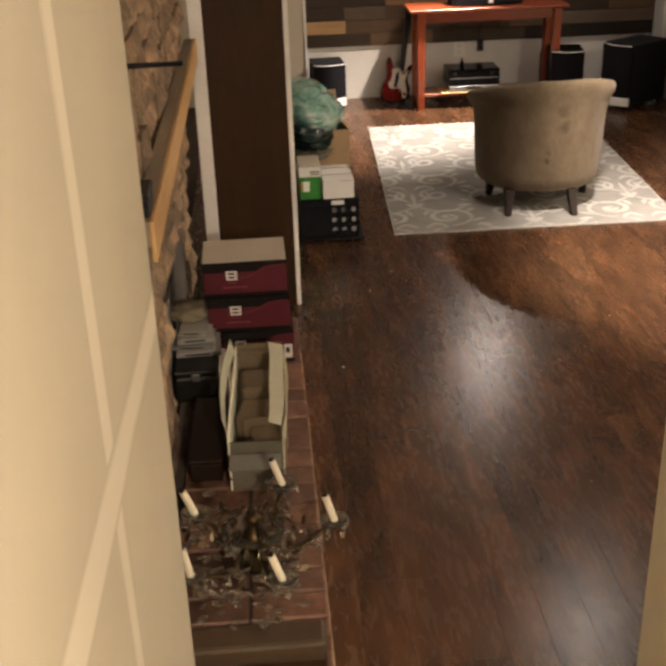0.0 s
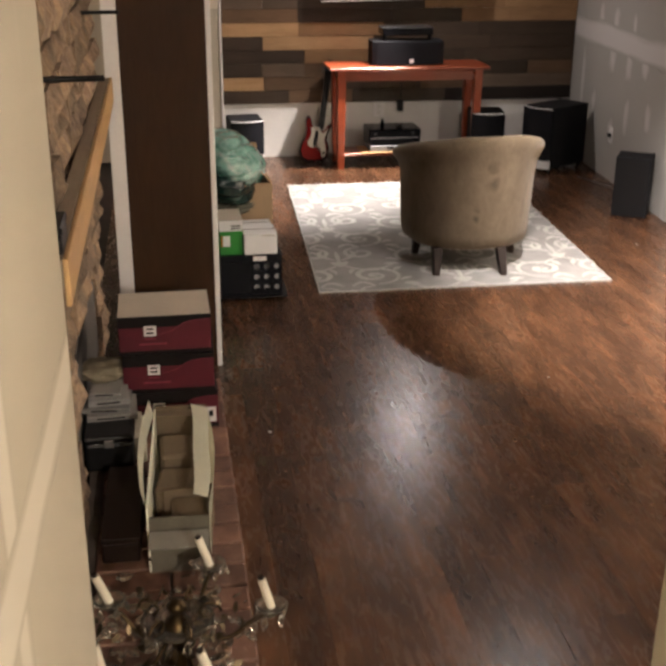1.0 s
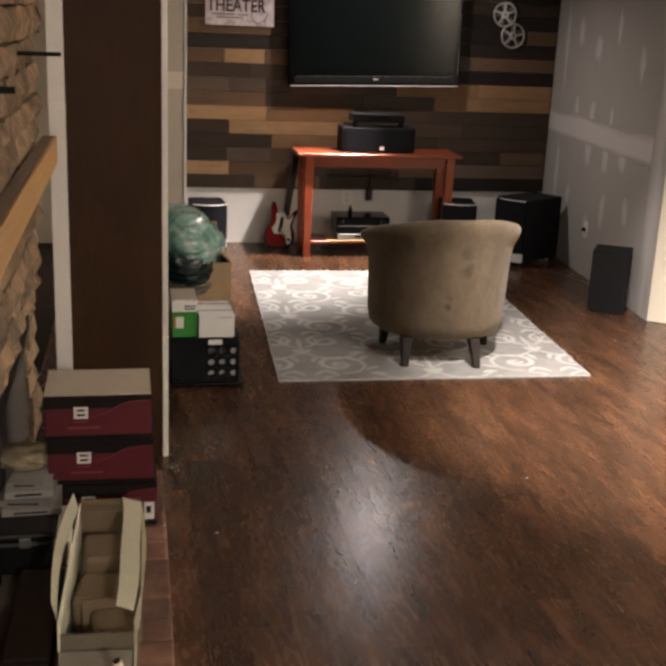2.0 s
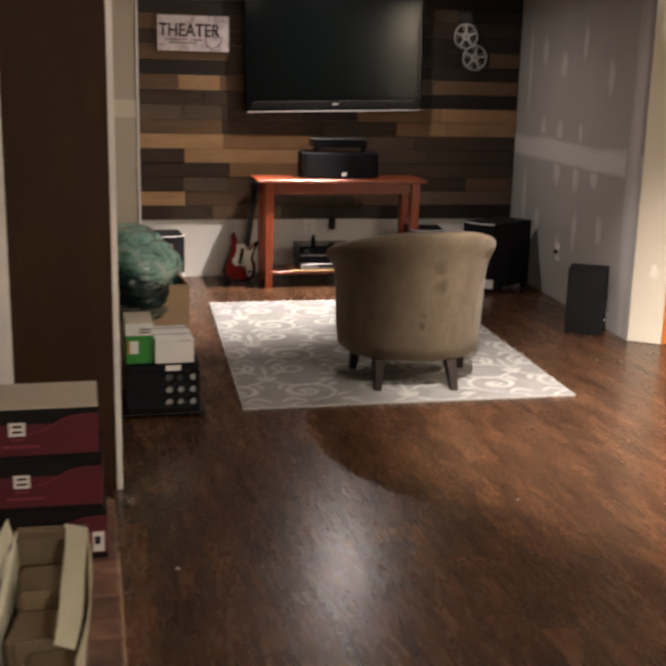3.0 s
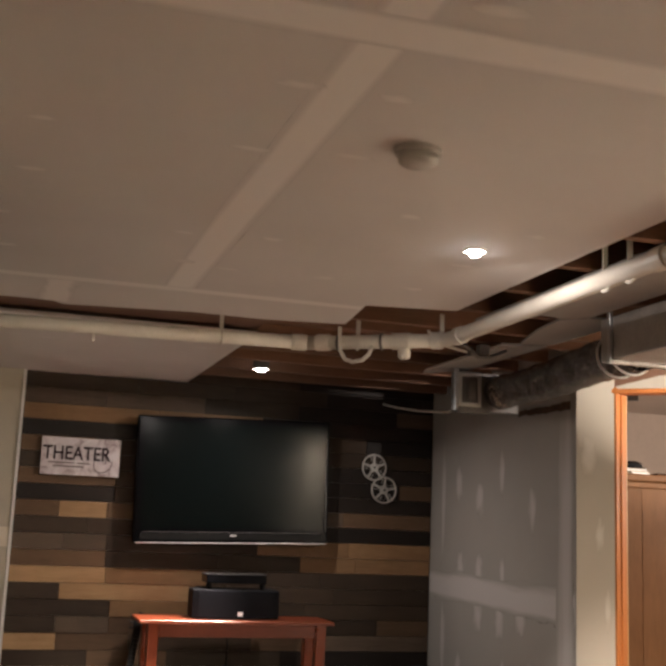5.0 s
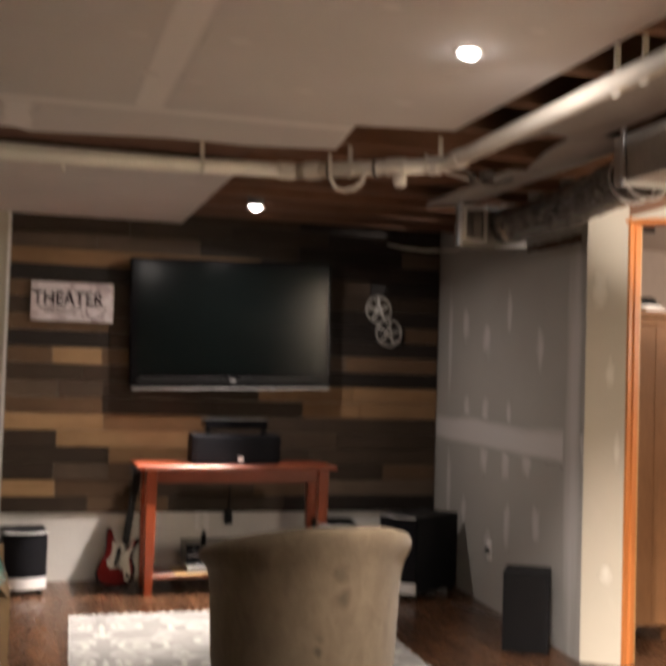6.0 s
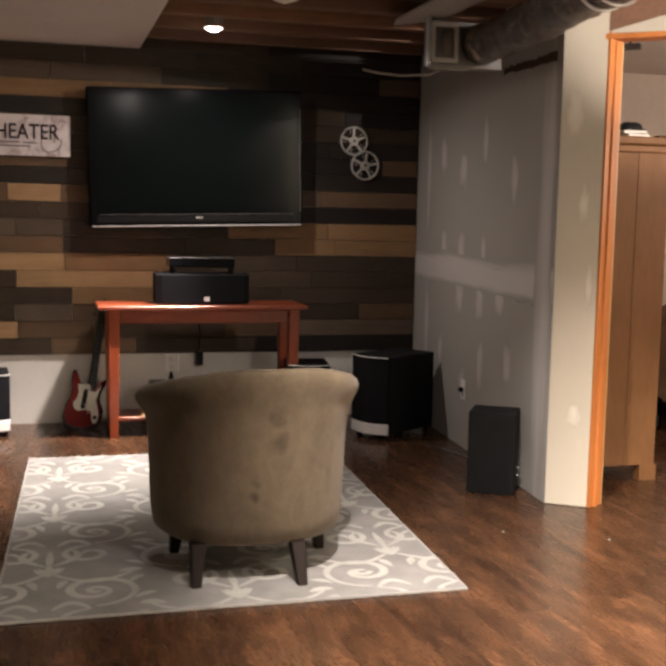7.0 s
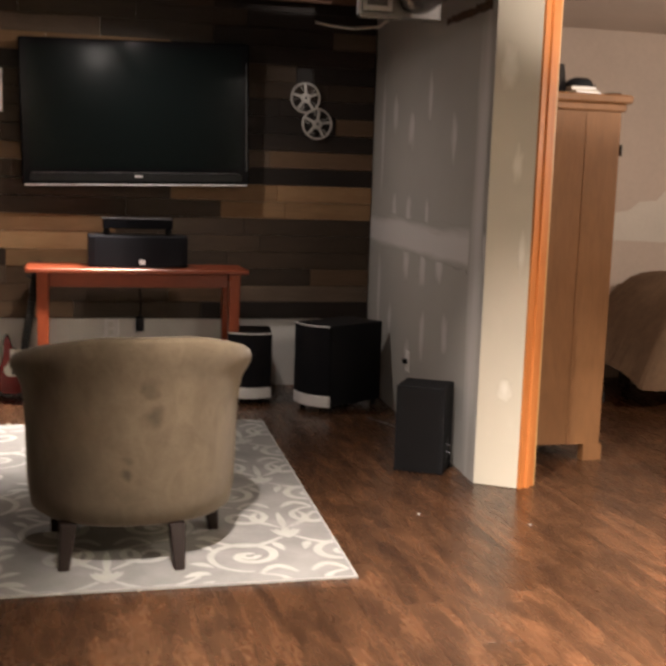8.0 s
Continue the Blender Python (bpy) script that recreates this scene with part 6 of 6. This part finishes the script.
knick = thing("small_box", pose(2.6, 4.16, 1.695), "small brown box on the wardrobe edge", "box")
part("body", box(-0.03, -0.03, 0, 0.03, 0.03, 0.016, 0.003), M["panel_wood"], knick)

blanket = plain("brown_blanket", (0.3, 0.205, 0.14), 0.95, 0, 0.25, 14, 0.6)
bed = thing("bed", pose(4.33, 5.55, 0, 0, 0, 0), "bed under a thick brown blanket", "bed")
bm = bmesh.new()
nx, ny = 30, 30
grid = []
for i in range(nx + 1):
    rowv = []
    for j in range(ny + 1):
        u, w = -1 + 2 * i / nx, -1 + 2 * j / ny
        x, y = u * 0.76, w * 0.46
        drop_ = max(abs(u) ** 8, abs(w) ** 8)
        z = 0.77 - 0.60 * drop_ + 0.03 * noise.noise(Vector((x * 4, y * 4, 1))) + 0.05 * drop_ * math.sin(7 * (x - y))
        rowv.append(bm.verts.new((x + 0.19 * drop_ * math.copysign(1, u), y + 0.06 * drop_ * math.copysign(1, w), z)))
    grid.append(rowv)
for i in range(nx):
    for j in range(ny):
        bm.faces.new((grid[i][j], grid[i + 1][j], grid[i + 1][j + 1], grid[i][j + 1]))
bmesh.ops.solidify(bm, geom=bm.faces[:], thickness=0.03)
part("blanket", bm, blanket, bed, "thick brown blanket hanging over the edge", True)
part("mattress", box(-0.6, -0.36, 0.32, 0.6, 0.36, 0.62, 0.05, segments=3), white_card, bed)
part("bed_frame", box(-0.64, -0.38, 0.2, 0.64, 0.38, 0.31, 0.01), M["panel_wood"], bed)
for x in (-0.58, 0.58):
    for y in (-0.32, 0.32):
        part("leg", box(x - 0.03, y - 0.03, 0, x + 0.03, y + 0.03, 0.2, 0.004), M["leg"], bed)
filler = slab([(3.70, 0.94), (5.0, 0.91), (5.0, 1.38), (4.12, 1.31), (4.02, 1.21), (3.9, 1.2), (3.82, 1.14), (3.7, 1.12)], 0, 0.003)
filler.transform(Matrix(((1, 0, 0, 0), (0, 0, 1, 6.0945), (0, 1, 0, 0), (0, 0, 0, 1))))
structure("wall_next_room_patch", filler, M["white_wall"], "pale filler patch on the bedroom wall", "trim")


# ---- floor planks and wall planks ----
def plank_mesh(name, length, width, thick, chamfer, material):
    """A board along y with chamfered top edges, centred, its top at z = 0."""
    bm = bmesh.new()
    l, w = length / 2, width / 2
    low = [bm.verts.new((x, y, -thick)) for x, y in ((-w, -l), (w, -l), (w, l), (-w, l))]
    mid = [bm.verts.new((x, y, -chamfer)) for x, y in ((-w, -l), (w, -l), (w, l), (-w, l))]
    top = [bm.verts.new((x, y, 0)) for x, y in ((-w + chamfer, -l + chamfer), (w - chamfer, -l + chamfer), (w - chamfer, l - chamfer), (-w + chamfer, l - chamfer))]
    for a, b in ((low, mid), (mid, top)):
        for q in range(4):
            bm.faces.new((a[q], a[(q + 1) % 4], b[(q + 1) % 4], b[q]))
    bm.faces.new(top)
    return mesh_of(name, bm, material)


f = Nodes("scraped_floor_wood", 0.3, spec=0.38)
tex, shift = f.node("ShaderNodeTexCoord"), f.node("ShaderNodeVectorMath")
shift.operation = "ADD"
f.link(tex.outputs["Object"], shift.inputs[0])
f.link(f.math("MULTIPLY", f.random(), 61.0), shift.inputs[1])
stretch = f.node("ShaderNodeMapping")
stretch.inputs["Scale"].default_value = (6, 1.3, 6)
f.link(shift.outputs[0], stretch.inputs["Vector"])
grain = f.noise(stretch.outputs["Vector"], 1.5, 3, 0.45, 1.2)
pores = f.noise(stretch.outputs["Vector"], 8.0, 3, 0.6, 0.6)
blotch_map = f.node("ShaderNodeMapping")
blotch_map.inputs["Scale"].default_value = (1.6, 0.7, 1)
f.link(shift.outputs[0], blotch_map.inputs["Vector"])
blotch = f.noise(blotch_map.outputs["Vector"], 6.0, 4, 0.6, 0.8)
knot = f.node("ShaderNodeTexVoronoi", i_Scale=3.2)
half = f.node("ShaderNodeMapping")
half.inputs["Scale"].default_value = (1.0, 0.5, 1.0)
f.link(shift.outputs[0], half.inputs["Vector"])
f.link(half.outputs["Vector"], knot.inputs["Vector"])
c = f.ramp(grain, [(0.3, (0.066, 0.032, 0.017)), (0.5, (0.112, 0.053, 0.0255)), (0.72, (0.195, 0.087, 0.04))])
c = f.mix(c, f.ramp(pores, [(0.38, (0.045, 0.02, 0.01)), (0.6, (0.2, 0.09, 0.04))]), 0.1)
c = f.mix(c, (0.03, 0.014, 0.008), f.math("MULTIPLY", f.ramp(blotch, [(0.42, (0, 0, 0)), (0.72, (1, 1, 1))]), 0.62))
c = f.mix(c, (0.02, 0.009, 0.005), f.math("MULTIPLY", f.ramp(knot.outputs["Distance"], [(0.03, (1, 1, 1)), (0.12, (0, 0, 0))]), 0.6))
level_of = f.node("ShaderNodeMapRange", i_To_Min=0.47, i_To_Max=0.76)
f.link(f.random(), level_of.inputs["Value"])
hsv = f.node("ShaderNodeHueSaturation")
f.link(level_of.outputs["Result"], hsv.inputs["Value"])
f.link(c, hsv.inputs["Color"])
f.colour(hsv.outputs["Color"])
f.rough(pores, 0.22, 0.32)
ripple = f.node("ShaderNodeMapping")
ripple.inputs["Scale"].default_value = (55.0, 3.2, 1)
f.link(shift.outputs[0], ripple.inputs["Vector"])
wave = f.noise(ripple.outputs["Vector"], 1.0, 3, 0.6, 0.9)
relief = f.math("ADD", f.math("MULTIPLY", grain, 0.25), wave)
f.bump(relief, 0.4, 0.0012)

WIDTH = 0.127
lengths = (0.55, 0.8, 1.0, 1.2)
boards = {l: plank_mesh("plank", l - 0.0004, WIDTH - 0.0003, 0.0115, 0.0005, f.mat) for l in lengths}
r = random.Random(12)
for row in range(-9, 27):
    x = -0.5 + WIDTH * (row + 0.5)
    y = -2.3 - r.uniform(0, 1.0)
    if x > 2.05:
        y = 1.6 - r.uniform(0, 1)
    while y < 6.1:
        l = r.choice(lengths)
        p = new("plank", boards[l])
        p.parent = floor_ob
        p.location = (x, y + l / 2, r.uniform(-0.0004, 0.0002))
        y += l
far = bmesh.new()
box(-2.2, -4.2, -0.0118, 5.2, -3.3, -0.0006, bm=far)
box(2.9, -3.3, -0.0118, 5.2, 6.1, -0.0006, bm=far)
box(2.06, -3.3, -0.0118, 2.9, 0.55, -0.0006, bm=far)
ob = part("far_planks", far, f.mat, floor_ob, kind="stuff")

# Plank panelling, row by row from the bottom: kind of board and where it ends.
TONES = {
    "T": wood("tan_board", (0.29, 0.17, 0.077), (0.48, 0.31, 0.165), "Y", 0.65, 12, 40, 0.4, 0.12, 0.3),
    "O": wood("honey_board", (0.175, 0.097, 0.043), (0.3, 0.18, 0.09), "Y", 0.65, 12, 40, 0.4, 0.15, 0.3),
    "B": wood("brown_board", (0.08, 0.048, 0.026), (0.155, 0.095, 0.054), "Y", 0.7, 12, 40, 0.4, 0.2, 0.3),
    "G": wood("grey_brown_board", (0.07, 0.05, 0.034), (0.14, 0.1, 0.07), "Y", 0.7, 12, 40, 0.4, 0.2, 0.3),
    "D": wood("dark_board", (0.026, 0.017, 0.0105), (0.06, 0.04, 0.025), "Y", 0.65, 12, 40, 0.4, 0.25, 0.3),
    "K": wood("black_board", (0.009, 0.0065, 0.005), (0.023, 0.016, 0.012), "Y", 0.6, 12, 40, 0.4, 0.25, 0.3),
}
# The black tone at the upper right also stands in for shade there.
ROWS = [
    "D-0.30 B0.2 D0.95 K2.0", "T-0.497 B-0.05 D0.75 B1.15 G2.0", "D-0.51 G-0.18 B0.4 D1.62 B2.0", "D-0.18 O0.32 D1.1 D2.0", "D-0.50 T0.36 D1.3 D2.0",
    "T-0.222 O0.44 D1.2 D2.0", "B-0.23 D0.5 D1.057 O1.45 O2.0", "G-0.5 G-0.23 D0.76 O1.4 O2.0", "D-0.36 D0.5 K1.1 K2.0", "B-0.54 T-0.243 B0.6 G1.35 B2.0",
    "K-0.2 D0.7 K1.3 K2.0", "B-0.2 D0.6 D1.1 K1.75 B2.0", "D-0.3 D0.8 K1.4 K2.0", "B-0.35 D0.5 D1.1 D1.7 D2.0", "K0.0 D0.6 D1.5 K2.0",
    "O0.05 O0.75 K1.2 K2.0", "G-0.3 G0.35 D1.0 K1.72 G2.0", "D-0.1 D0.55 D1.2 K2.0", "D0.2 D1.0 K2.0",
]
STEP, FOOT = 0.1017, 0.42
made = {}
r = random.Random(31)
for n, row in enumerate(ROWS):
    x = -0.81
    z = FOOT + STEP * n
    high = STEP if n < len(ROWS) - 1 else 0.085
    for item in row.split():
        kind, end = item[0], float(item[1:])
        end = min(end, 1.994)
        l = round(end - x, 3)
        key = (kind, l, high)
        if key not in made:
            made[key] = plank_mesh("plank", l - 0.0015, high - 0.0015, 0.018, 0.0015, TONES[kind])
        p = new("plank", made[key])
        p.parent = wall_n
        p.matrix_basis = Matrix.Translation(((x + end) / 2, 6.0 - r.uniform(-0.002, 0.004), z + high / 2)) @ Matrix(((0, 1, 0, 0), (0, 0, -1, 0), (-1, 0, 0, 0), (0, 0, 0, 1)))
        x = end
